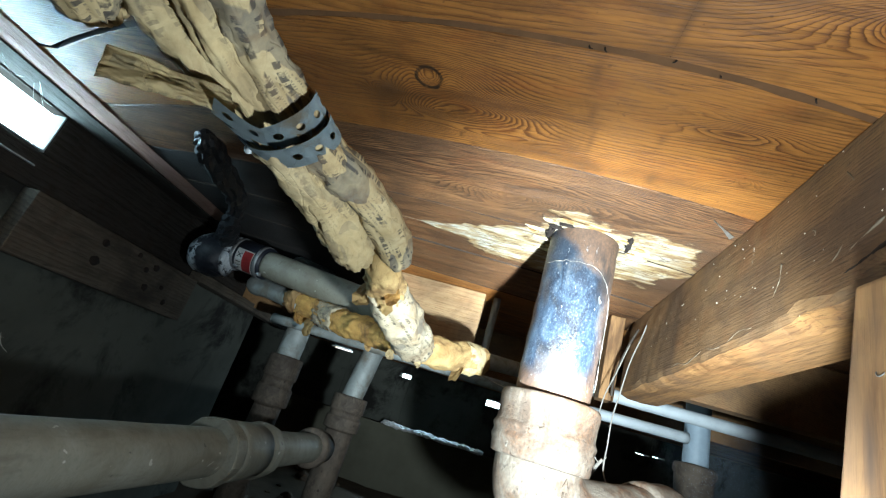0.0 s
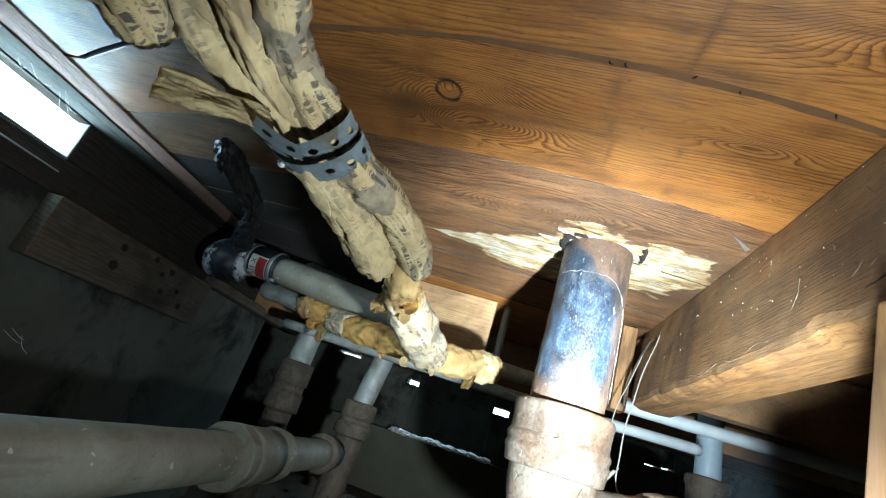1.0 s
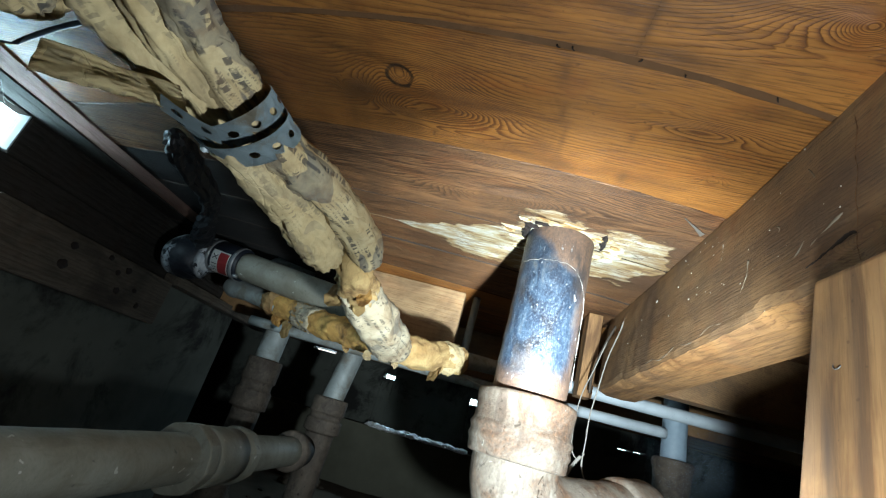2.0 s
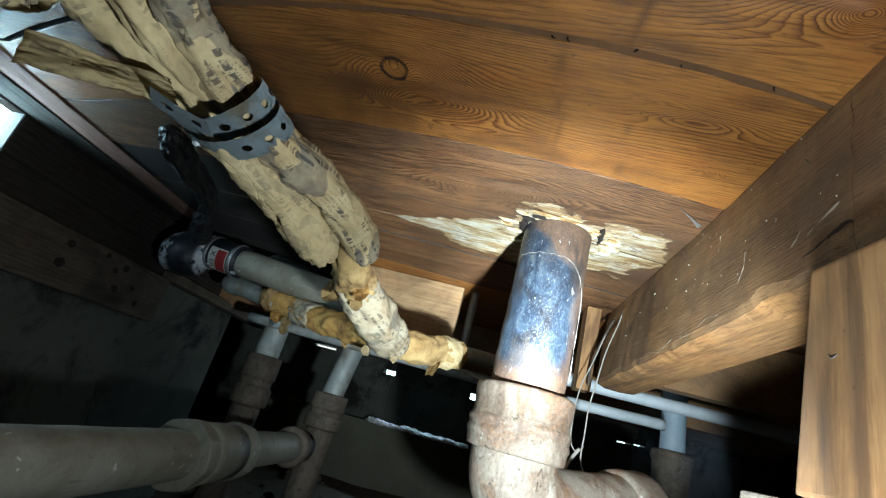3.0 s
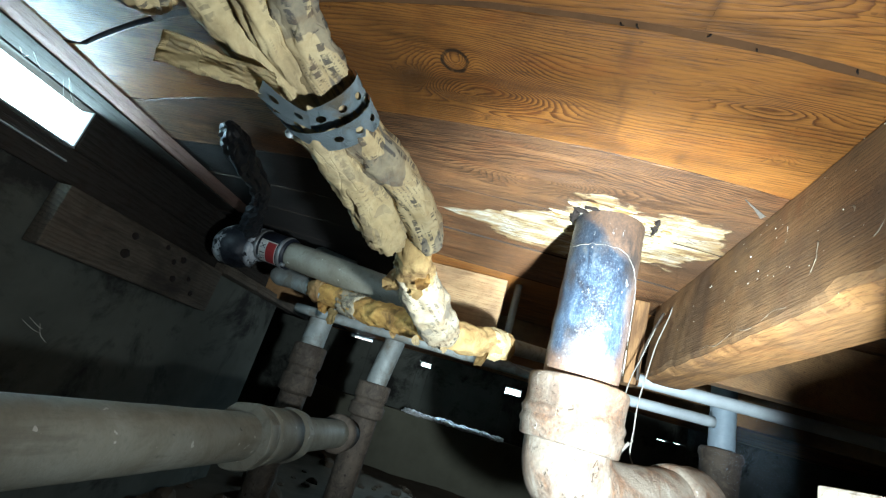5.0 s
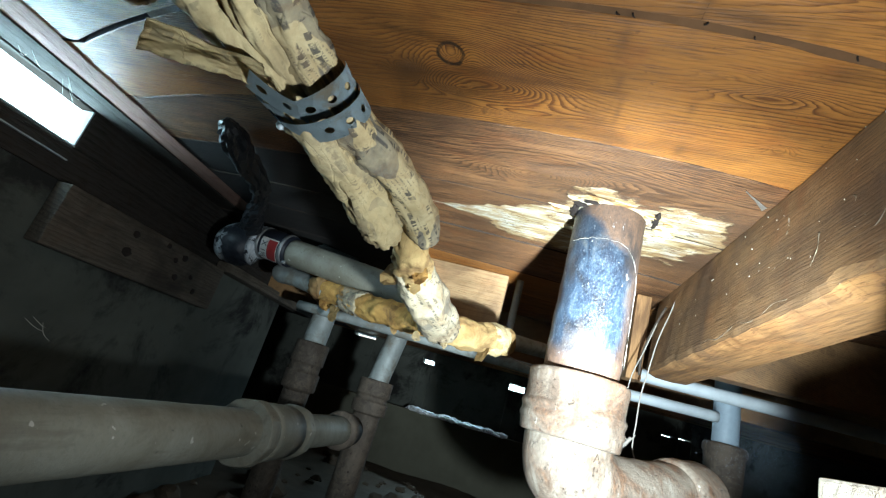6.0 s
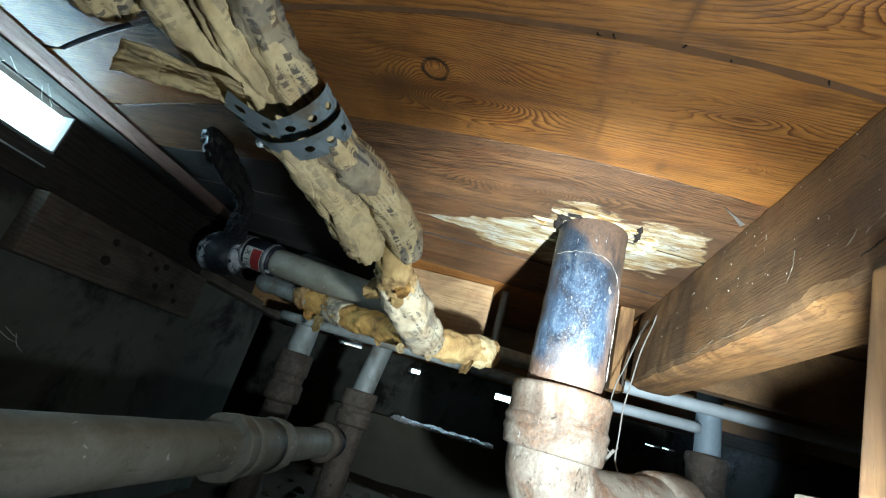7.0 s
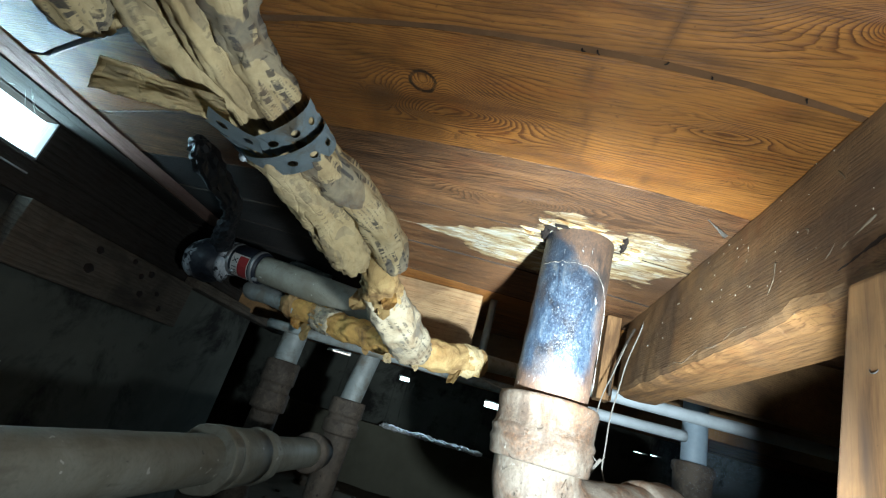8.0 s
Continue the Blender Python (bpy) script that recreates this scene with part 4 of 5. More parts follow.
# ---------------------------------------------------------------- rotted planks round the pipe
def rot_patch():
    X, Y = 0.096, 0.676
    r = thing("rotted_planking", "crumbling torn rim of rotted plank round the pipe hole", "rotted wood")
    rnd = random.Random(8)
    for k in range(26):
        w = rnd.uniform(0, 2 * math.pi)
        d = rnd.uniform(0.054, 0.074)
        c = Vector((X + math.cos(w) * d * 1.2, Y + math.sin(w) * d, CEIL - rnd.uniform(0.0, 0.004)))
        s = Vector((rnd.uniform(0.006, 0.022), rnd.uniform(0.0012, 0.004), rnd.uniform(0.0015, 0.005)))
        bm = bmesh.new()
        for v in bmesh.ops.create_icosphere(bm, subdivisions=2, radius=1.0)["verts"]:
            q = v.co * (1 + 0.5 * noise.noise(v.co * 2.0 + c * 90))
            v.co = c + Vector((q.x * s.x, q.y * s.y + 0.15 * q.x * s.x, q.z * s.z))
        part("torn_flake", bm, M_ROT if rnd.random() < 0.75 else M_DARKHOLE, r, smooth=False)
    bm = straight((X, Y, CEIL - 0.0015), (X, Y, CEIL + 0.01), [(0, 0.0524), (0.0004, 0.0532), (0.003, 0.0550), (0.0115, 0.057)], 48, 0.002, 60)
    part("hole_edge", bm, M_ROT, r)
    # solid near-black lumps stand for the shaded hollows beside the pipe
    for cx, cy, sx, sy, sz in ((0.040, 0.668, 0.006, 0.016, 0.004), (0.045, 0.645, 0.005, 0.007, 0.004), (0.060, 0.6305, 0.011, 0.0025, 0.003), (0.154, 0.640, 0.0045, 0.014, 0.007), (0.158, 0.660, 0.003, 0.014, 0.005)):
        bm = bmesh.new()
        for v in bmesh.ops.create_icosphere(bm, subdivisions=3, radius=1.0)["verts"]:
            q = v.co * (1 + 0.7 * noise.noise(v.co * 2.3 + Vector((cx * 90, cy * 30, 0))))
            v.co = Vector((cx + q.x * sx, cy + q.y * sy, CEIL - 0.001 + q.z * sz))
        part("dark_cavity", bm, M_DARKHOLE, r)


rot_patch()


# ---------------------------------------------------------------- wrapped pipes
def sleeve(pts, rough=0.0016, wrinkle=0.0020, seg=40, steps=9, seed=0.0, scale=60.0):
    """Wound paper: long soft flats, overlapping turns, and creases that run slantwise round the body."""
    path = smooth_path(pts, steps)
    bm = bmesh.new()
    uv = bm.loops.layers.uv.verify()
    rings, along, length = [], [], 0.0
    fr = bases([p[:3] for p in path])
    for i, ((c, a, b), p) in enumerate(zip(fr, path)):
        if i:
            length += (Vector(p[:3]) - Vector(path[i - 1][:3])).length
        along.append(length)
        r = p[3]
        ring = []
        for j in range(seg):
            w = 2 * math.pi * j / seg
            d = a * math.cos(w) + b * math.sin(w)
            q = Vector((length / 0.016, 1.9 * math.cos(w), 1.9 * math.sin(w) + seed))
            # broad flats and hollows
            off = 0.16 * r * noise.noise(Vector((length / 0.055, 1.1 * math.cos(w), 1.1 * math.sin(w) + seed)))
            # flats between folds
            turn = w + seed + 2.2 * noise.noise(Vector((length / 0.06, seed, 0.0)))
            off += 0.85 * r * (math.cos(math.pi / 5) / math.cos(turn % (2 * math.pi / 5) - math.pi / 5) - 0.92) * (0.75 + 0.5 * noise.noise(Vector((length / 0.03, seed, 4.0))))
            # slanting creases, sharp at the crest
            slant = Vector((length / 0.013 + 1.7 * math.sin(w + seed), 1.3 * math.cos(w), 1.3 * math.sin(w) + 2 * seed))
            off += wrinkle * 0.50 * (0.5 - abs(noise.noise(slant)) * 1.7)
            long_way = Vector((length / 0.045 + 0.6 * w, 2.6 * math.cos(w), 2.6 * math.sin(w) + 3 * seed))
            off += wrinkle * 1.15 * (0.5 - abs(noise.noise(long_way)) * 1.8)
            off += wrinkle * 0.45 * (0.4 - abs(noise.noise(q * 2.1)) * 1.5)
            # the edge of each turn of the strip
            off += wrinkle * 0.35 * ((length / 0.045 + w / (2 * math.pi) + seed + 0.25 * noise.noise(Vector((length * 14, w, seed)))) % 1.0)
            off += rough * 0.45 * noise.noise((c + d * r) * scale * 1.6 + Vector((seed, 0, 0)))
            ring.append(bm.verts.new(c + d * (r + off)))
        rings.append(ring)
    for i in range(len(rings) - 1):
        for j in range(seg):
            k = (j + 1) % seg
            f = bm.faces.new((rings[i][j], rings[i][k], rings[i + 1][k], rings[i + 1][j]))
            for lp, (jj, ii) in zip(f.loops, ((j, i), (j + 1, i), (j + 1, i + 1), (j, i + 1))):
                lp[uv].uv = (2 * math.pi * path[i][3] * jj / seg, along[ii])
    bm.faces.new(rings[0][::-1])
    bm.faces.new(rings[-1])
    bmesh.ops.recalc_face_normals(bm, faces=bm.faces)
    return bm


def torn_sheet(rows, cols, corners, seed, lift, torn=0.0, thick=0.0007):
    """A crumpled sheet between four corners, with one ragged end; lift: height of its folds."""
    bm = bmesh.new()
    uv = bm.loops.layers.uv.verify()
    a, b, c, d = (Vector(q) for q in corners)
    n = (b - a).cross(d - a).normalized()
    grid = []
    for i in range(rows + 1):
        f = i / rows
        line = []
        for j in range(cols + 1):
            g = j / cols
            g2 = g * (1 - torn * (0.5 + 0.5 * noise.noise(Vector((f * 9, seed, 3)))))
            p = a.lerp(b, f).lerp(d.lerp(c, f), g2)
            u = Vector((f * 3.2 + seed, g * 2.2, seed))
            p += n * lift * (noise.noise(u) + 0.7 * (0.4 - abs(noise.noise(u * 2.3 + Vector((g * 2, 0, 0))))) + 0.3 * noise.noise(u * 5))
            line.append((bm.verts.new(p), ((d - a).length * g2, (b - a).length * f)))
        grid.append(line)
    for i in range(rows):
        for j in range(cols):
            q = (grid[i][j], grid[i][j + 1], grid[i + 1][j + 1], grid[i + 1][j])
            face = bm.faces.new([v for v, _ in q])
            for lp, (_, t) in zip(face.loops, q):
                lp[uv].uv = t
    bmesh.ops.solidify(bm, geom=list(bm.faces), thickness=thick)
    return bm


def wrapped_pipe():
    t = thing("wrapped_pipe", "pipe pair wrapped in old cream newsprint, tied by a strap", "wrapped pipe")
    part("paper_sleeve", sleeve([(-0.115, 0.075, 0.549, 0.0115), (-0.133, 0.115, 0.5515, 0.0120), (-0.140, 0.140, 0.5530, 0.0120), (-0.1415, 0.170, 0.5530, 0.0122), (-0.131, 0.21, 0.5465, 0.0135), (-0.124, 0.25, 0.549, 0.0145),
                                 (-0.117, 0.29, 0.553, 0.0155), (-0.111, 0.34, 0.554, 0.0155), (-0.108, 0.385, 0.551, 0.0155), (-0.108, 0.402, 0.549, 0.0135), (-0.108, 0.407, 0.549, 0.006)], seed=1.0), M_PAPER, t, "newsprint sleeve with faded dark print")
    part("paper_sleeve", sleeve([(-0.166, 0.10, 0.553, 0.0150), (-0.172, 0.128, 0.5505, 0.0150), (-0.170, 0.148, 0.5490, 0.0145), (-0.164, 0.168, 0.5460, 0.0135), (-0.154, 0.195, 0.5410, 0.0130), (-0.147, 0.22, 0.5385, 0.0140), (-0.143, 0.26, 0.538, 0.0150),
                                 (-0.141, 0.30, 0.537, 0.0160), (-0.138, 0.34, 0.535, 0.0165), (-0.136, 0.368, 0.532, 0.0150), (-0.135, 0.378, 0.531, 0.011), (-0.135, 0.381, 0.531, 0.005)], wrinkle=0.0034, seed=5.0), M_CREAM, t, "ribbed cream paper sleeve")
    part("paper_fold", sleeve([(-0.142, 0.10, 0.543, 0.0080), (-0.150, 0.13, 0.5440, 0.0085), (-0.152, 0.150, 0.5440, 0.0080), (-0.150, 0.172, 0.5430, 0.0060), (-0.146, 0.190, 0.5420, 0.002)], 0.002, 0.002, seed=61.0), M_CREAM, t, "long smooth cream paper fold")
    part("paper_stub", torn_sheet(30, 26, ((-0.1540, 0.169, 0.5350), (-0.1715, 0.122, 0.5125), (-0.1670, 0.122, 0.4955), (-0.1500, 0.177, 0.5255)), 4.0, 0.0032, 0.16, 0.0035), M_CREAM, t, "torn flattened end of cream paper")
    part("torn_core", sleeve([(-0.122, 0.39, 0.545, 0.013), (-0.124, 0.42, 0.540, 0.016), (-0.127, 0.45, 0.537, 0.018), (-0.130, 0.49, 0.535, 0.020)], 0.005, 0.004, seed=3.0, scale=60), M_YELLOW, t, "torn yellow paper at the joint")
    part("paper_sleeve", sleeve([(-0.130, 0.47, 0.536, 0.021), (-0.131, 0.53, 0.533, 0.025), (-0.130, 0.60, 0.530, 0.028), (-0.128, 0.67, 0.528, 0.031), (-0.125, 0.73, 0.526, 0.031), (-0.122, 0.765, 0.525, 0.026), (-0.121, 0.775, 0.525, 0.014)],
                                0.003, 0.003, seed=7.0), M_GREY_PAPER, t, "grey-cream newsprint sleeve")
    part("yellow_sleeve", sleeve([(-0.135, 0.735, 0.522, 0.022), (-0.10, 0.765, 0.527, 0.025), (-0.07, 0.80, 0.533, 0.026), (-0.04, 0.83, 0.540, 0.025), (-0.02, 0.85, 0.545, 0.024), (-0.018, 0.852, 0.5455, 0.016)],
                                 0.003, 0.003, seed=11.0), M_YELLOW, t, "torn yellow wrap around the tee")
    part("yellow_sleeve", sleeve([(-0.15, 0.76, 0.524, 0.020), (-0.21, 0.845, 0.537, 0.0235), (-0.27, 0.91, 0.550, 0.0255), (-0.33, 0.975, 0.561, 0.0265), (-0.40, 1.03, 0.577, 0.0265), (-0.47, 1.075, 0.592, 0.0265), (-0.50, 1.09, 0.598, 0.024)],
                                 0.003, 0.003, seed=13.0), M_OCHRE, t, "yellowed torn paper on the branch")
    part("branch_pipe", tube(bmesh.new(), smooth_path([(-0.48, 1.08, 0.588, 0.022), (-0.56, 1.12, 0.606, 0.022), (-0.62, 1.14, 0.616, 0.024), (-0.65, 1.15, 0.620, 0.027), (-0.67, 1.155, 0.622, 0.022), (-0.675, 1.157, 0.622, 0.012)], 6), 24, 0.0008, 30),
         M_GALV, t, "grey steel branch pipe with a capped end")
    for pts, mat, seed, label in (
            ([(-0.345, 0.988, 0.565, 0.0280), (-0.38, 1.015, 0.572, 0.0288), (-0.41, 1.037, 0.579, 0.0280)], M_GREY_PAPER, 23.0, "grey newsprint patch"),
            ([(-0.482, 1.080, 0.594, 0.0285), (-0.500, 1.090, 0.598, 0.0330), (-0.522, 1.101, 0.603, 0.0290)], M_TORN, 31.0, "crumpled brown paper end"),
            ([(-0.052, 0.818, 0.537, 0.0265), (-0.040, 0.830, 0.540, 0.0270), (-0.030, 0.840, 0.5425, 0.0262)], M_CREAM, 41.0, "cream paper patch")):
        part("paper_patch", sleeve(pts, 0.003, 0.004, seed=seed), mat, t, label)
    # loose torn ends of paper
    rnd = random.Random(21)
    for cx, cy, cz, size, mat in ((-0.152, 0.485, 0.520, 0.020, M_YELLOW), (-0.120, 0.47, 0.516, 0.016, M_YELLOW), (-0.112, 0.445, 0.522, 0.015, M_OCHRE), (-0.145, 0.455, 0.524, 0.016, M_YELLOW), (-0.16, 0.75, 0.498, 0.012, M_CREAM),
                                  (-0.052, 0.80, 0.506, 0.024, M_YELLOW), (-0.11, 0.73, 0.497, 0.010, M_CREAM), (-0.43, 1.04, 0.540, 0.032, M_YELLOW), (-0.47, 1.07, 0.560, 0.030, M_OCHRE), (-0.23, 0.86, 0.516, 0.014, M_YELLOW)):
        bm = bmesh.new()
        turn = Euler((rnd.uniform(0.9, 1.6), rnd.uniform(-0.5, 0.5), rnd.uniform(-0.8, 0.8))).to_matrix()
        centre = bm.verts.new((cx, cy, cz))
        rims = []
        for ring in (0.5, 1.0):
            row = []
            for k in range(11):
                w = 2 * math.pi * k / 11
                r = size * 0.55 * ring * (1 + (0.55 if ring > 0.9 else 0.15) * noise.noise(Vector((k * 1.7, cx * 70, cy * 40))))
                q = Vector((r * math.cos(w), r * 1.35 * math.sin(w), 0.22 * size * noise.noise(Vector((math.cos(w) * ring * 1.5, math.sin(w) * ring * 1.5, cy * 30)))))
                row.append(bm.verts.new(Vector((cx, cy, cz)) + turn @ q))
            rims.append(row)
        for k in range(11):
            m = (k + 1) % 11
            bm.faces.new((centre, rims[0][k], rims[0][m]))
            bm.faces.new((rims[0][k], rims[1][k], rims[1][m], rims[0][m]))
        bmesh.ops.solidify(bm, geom=list(bm.faces), thickness=0.0008)
        part("torn_end", bm, mat, t, smooth=False)
    return t


wrapped_pipe()

t = thing("wrapped_bundle", "bundle of cream paper-wrapped pipes under the floor", "wrapped pipe")
part("paper_sleeve", sleeve([(-0.188, 0.085, 0.551, 0.0135), (-0.199, 0.110, 0.5490, 0.0140), (-0.205, 0.130, 0.5460, 0.0130), (-0.206, 0.140, 0.5450, 0.0100), (-0.206, 0.144, 0.5445, 0.005)], 0.002, 0.0030, seed=17.0), M_CREAM, t)
part("paper_sleeve", sleeve([(-0.175, 0.075, 0.528, 0.0120), (-0.184, 0.100, 0.5300, 0.0125), (-0.188, 0.118, 0.5300, 0.0110), (-0.189, 0.126, 0.5300, 0.005)], 0.002, 0.0030, seed=19.0), M_PAPER, t)


# ---------------------------------------------------------------- perforated strap
def strap():
    t = thing("hanger_strap", "blue-grey perforated metal strap wound round the wrapped pipes", "strap")

    def ribbon(path, width, holes):
        """A band along rows of (place, outward way, cross way), with round holes at even steps."""
        bm = bmesh.new()
        n = len(path)
        cell = 10
        seg = 16
        rim = []
        grid = {}

        def at(u, v):
            i = min(int(u), n - 2)
            f = u - i
            c = path[i][0].lerp(path[i + 1][0], f)
            w = path[i][2].lerp(path[i + 1][2], f).normalized()
            return c + w * width * v

        u = 0.0
        while u + cell <= n - 1:
            centre = u + cell / 2
            ring, square = [], []
            for k in range(seg):
                a = 2 * math.pi * k / seg
                ring.append(bm.verts.new(at(centre + math.cos(a) * cell * 0.20, math.sin(a) * 0.145)))
                ca, sa = math.cos(a), math.sin(a)
                m = max(abs(ca), abs(sa))
                key = (round(centre + ca / m * cell / 2, 4), round(sa / m * 0.5, 4))
                if key not in grid:
                    grid[key] = bm.verts.new(at(*key))
                square.append(grid[key])
            for k in range(seg):
                m = (k + 1) % seg
                bm.faces.new((ring[k], ring[m], square[m], square[k]))
            u += cell
        bmesh.ops.solidify(bm, geom=list(bm.faces), thickness=0.0012)
        return bm

    def loop(cy, tilt, r0, r1, a0, a1, cx, cz, n=67):
        rows = []
        for i in range(n):
            a = a0 + (a1 - a0) * i / (n - 1)
            lean = radians(23)
            ex = r0 * math.cos(a) * math.cos(lean) - r1 * math.sin(a) * math.sin(lean)
            ez = r0 * math.cos(a) * math.sin(lean) + r1 * math.sin(a) * math.cos(lean)
            out = Vector((math.cos(a), 0, math.sin(a)))
            c = Vector((cx + ex, cy + tilt * ex + 0.010 * (i / n), cz + ez))
            rows.append((c, out, Vector((-0.25 * math.sin(a) * 0.3, 1, 0.12)).normalized()))
        return rows

    part("strap_band", ribbon(loop(0.192, -0.30, 0.0266, 0.0174, radians(-190), radians(20), -0.1445, 0.5450, 71), 0.021, True), M_STRAP, t)
    part("strap_band", ribbon(loop(0.2055, -0.17, 0.0262, 0.0182, radians(-185), radians(25), -0.1400, 0.5430, 71), 0.021, True), M_STRAP, t)
    tail = [(Vector((-0.136 - 0.0010 * i + 0.00001 * i * i, 0.186 - 0.0006 * i - 0.00003 * i * i, 0.5225 - 0.0001 * i)), Vector((0, 0, -1)), Vector((0.35 + 0.02 * i, -1, -0.1)).normalized()) for i in range(21)]
    part("strap_tail", ribbon(tail, 0.020, True), M_STRAP, t, smooth=False)

    part("strap_tab", ribbon([(Vector((-0.166 + 0.0008 * i, 0.232 + 0.0003 * i, 0.536 - 0.0006 * i)), Vector((0, 0, -1)), Vector((0.3, 1, -0.2)).normalized()) for i in range(11)], 0.012, True), M_FRAME, t, "bare end tab of the strap")
    bolt = part("bolt", straight((-0.1640, 0.2170, 0.5330), (-0.1635, 0.2140, 0.5270), [(0, 0.0012), (0.0004, 0.0019), (0.0062, 0.0019), (0.0068, 0.0012)], 14), M_FRAME, t, "pale zinc bolt")
    part("nut", straight((-0.1640, 0.2165, 0.5318), (-0.1638, 0.2155, 0.5293), [(0, 0.0030), (0.0003, 0.0036), (0.0024, 0.0036), (0.0027, 0.0030)], 6), M_FRAME, bolt)


strap()


# ---------------------------------------------------------------- water pipes
t = thing("water_pipe", "pale steel water pipe running across behind the soil pipe", "pipe")
part("pipe", pipe((-0.03, 0.90, 0.556), (0.07, 1.04, 0.578), 0.016, 20), M_GALV, t)
part("pipe", pipe((0.055, 1.045, 0.580), (1.6, 1.10, 0.60), 0.0135, 20), M_WHITE_PIPE, t)
t = thing("water_pipe", "thin dull steel water pipe below the other", "pipe")
part("pipe", pipe((-0.60, 1.20, 0.556), (0.25, 1.15, 0.545), 0.013, 20), M_GALV, t)
part("pipe", pipe((0.24, 1.15, 0.548), (0.47, 1.17, 0.555), 0.0125, 20), M_WHITE_PIPE, t)
t = thing("riser_pipe", "thin pale riser pipe against the blocking beam", "pipe")
part("pipe", pipe((-0.024, 1.10, 0.58), (-0.024, 1.10, CEIL - 0.001), 0.009, 18), M_GALV, t)

t = thing("vent_stack", "blue-grey vertical pipe in a rusty iron socket", "pipe")
part("pipe", pipe((0.545, 1.3, 0.49), (0.540, 1.3, CEIL - 0.001), 0.030, 28), M_BLUE_PIPE, t)
part("socket", straight((0.545, 1.3, 0.512), (0.545, 1.3, 0.40), [(0, 0.032), (0.001, 0.045), (0.006, 0.049), (0.02, 0.050), (0.026, 0.046), (0.06, 0.044), (0.112, 0.042)], 32, 0.001), M_RUST, t)
part("stack", pipe((0.545, 1.3, 0.41), (0.545, 1.3, -0.05), 0.042, 28, 0.001), M_RUST, t)


# ---------------------------------------------------------------- grey drain and its rusty stack
def grey_drain():
    t = thing("drain_pipe", "dusty grey plastic drain pipe with a ribbed coupling", "pipe")
    a, b = Vector((-0.318, -0.10, 0.306)), Vector((-0.371, 1.26, 0.284))
    part("pipe", pipe(a, b, 0.0325, 44, 0.0005, 60), M_PLASTIC, t)
    d = (b - a).normalized()

    def nut(s0, s1, r, lip, turn):
        """A flange of eight rounded sides, with a plain rolled lip at its outer end."""
        bm = bmesh.new()
        e1 = d.cross(Vector((0, 0, 1))).normalized()
        e2 = e1.cross(d)
        rows = []
        for f, g in ((0.0, 0.80), (0.0, 0.97), (0.06, 1.0), (0.60, 1.0), (0.72, 0.97), (1.0, lip), (1.0, 0.80)):
            ring = []
            for k in range(64):
                w = 2 * math.pi * k / 64
                side = (w + turn) % (math.pi / 4) - math.pi / 8
                flat = 0.5 * (1 / math.cos(side)) * math.cos(math.pi / 8) + 0.5
                ring.append(bm.verts.new(a + d * (s0 + (s1 - s0) * f) + (e1 * math.cos(w) + e2 * math.sin(w)) * r * g * (flat if g > 0.9 else 1.0)))
            rows.append(ring)
        for q, o in zip(rows, rows[1:]):
            for k in range(64):
                bm.faces.new((q[k], q[(k + 1) % 64], o[(k + 1) % 64], o[k]))
        bm.faces.new(rows[0][::-1])
        bm.faces.new(rows[-1])
        bmesh.ops.recalc_face_normals(bm, faces=bm.faces)
        return bm

    part("coupling_nut", nut(0.770, 0.812, 0.0475, 0.90, 0.2), M_PLASTIC, t, "grey eight-sided coupling nut", smooth=False)
    part("coupling_barrel", straight(a + d * 0.81, a + d * 0.925, [(0, 0.0440), (0.02, 0.0442), (0.06, 0.0436), (0.114, 0.0425)], 44, 0.0005), M_PLASTIC, t)
    part("coupling_nut", nut(0.965, 0.920, 0.0465, 0.91, 0.5), M_PLASTIC, t, "grey eight-sided coupling nut", smooth=False)
    c1 = a + d * 1.27
    part("end_collar", straight(c1, c1 + d * 0.09, [(0, 0.033), (0.001, 0.042), (0.006, 0.0455), (0.030, 0.046), (0.042, 0.042), (0.09, 0.040)], 36, 0.001), M_RUST, t, "rust-stained collar")
    return t


grey_drain()


def stack(x, y, top, label, hub_top, hub_low, r, rh, lean=0.004):
    t = thing("pipe_stack", label, "pipe")
    part("pipe", pipe((x, y, hub_top - 0.02), (x + lean, y, top), r, 28, 0.0005), M_GALV, t)
    hub = hub_top - hub_low
    part("socket", straight((x, y, hub_top), (x, y, hub_low), [(0, r + 0.002), (0.0006, rh + 0.002), (0.004, rh + 0.004), (0.42 * hub, rh + 0.004), (0.44 * hub, rh + 0.003), (0.45 * hub, rh - 0.001), (0.60 * hub, rh - 0.001), (0.61 * hub, rh + 0.004),
                                                               (0.64 * hub, rh + 0.005), (0.93 * hub, rh + 0.005), (0.96 * hub, rh + 0.003), (0.97 * hub, rh - 0.005), (hub, rh - 0.006)], 36, 0.0008), M_RUST, t, "rusty iron socket")
    part("lower_pipe", pipe((x, y, hub_low + 0.01), (x - 0.004, y, -0.06), rh - 0.006, 28, 0.0015), M_RUST, t, "rusty iron lower pipe")
    return t


stack(-0.355, 1.335, 0.60, "galvanised pipe standing in a rusty iron tee", 0.425, 0.33, 0.030, 0.044, 0.024)
stack(-0.566, 1.310, 0.66, "grey pipe standing in a rust-brown iron socket", 0.475, 0.335, 0.034, 0.044)


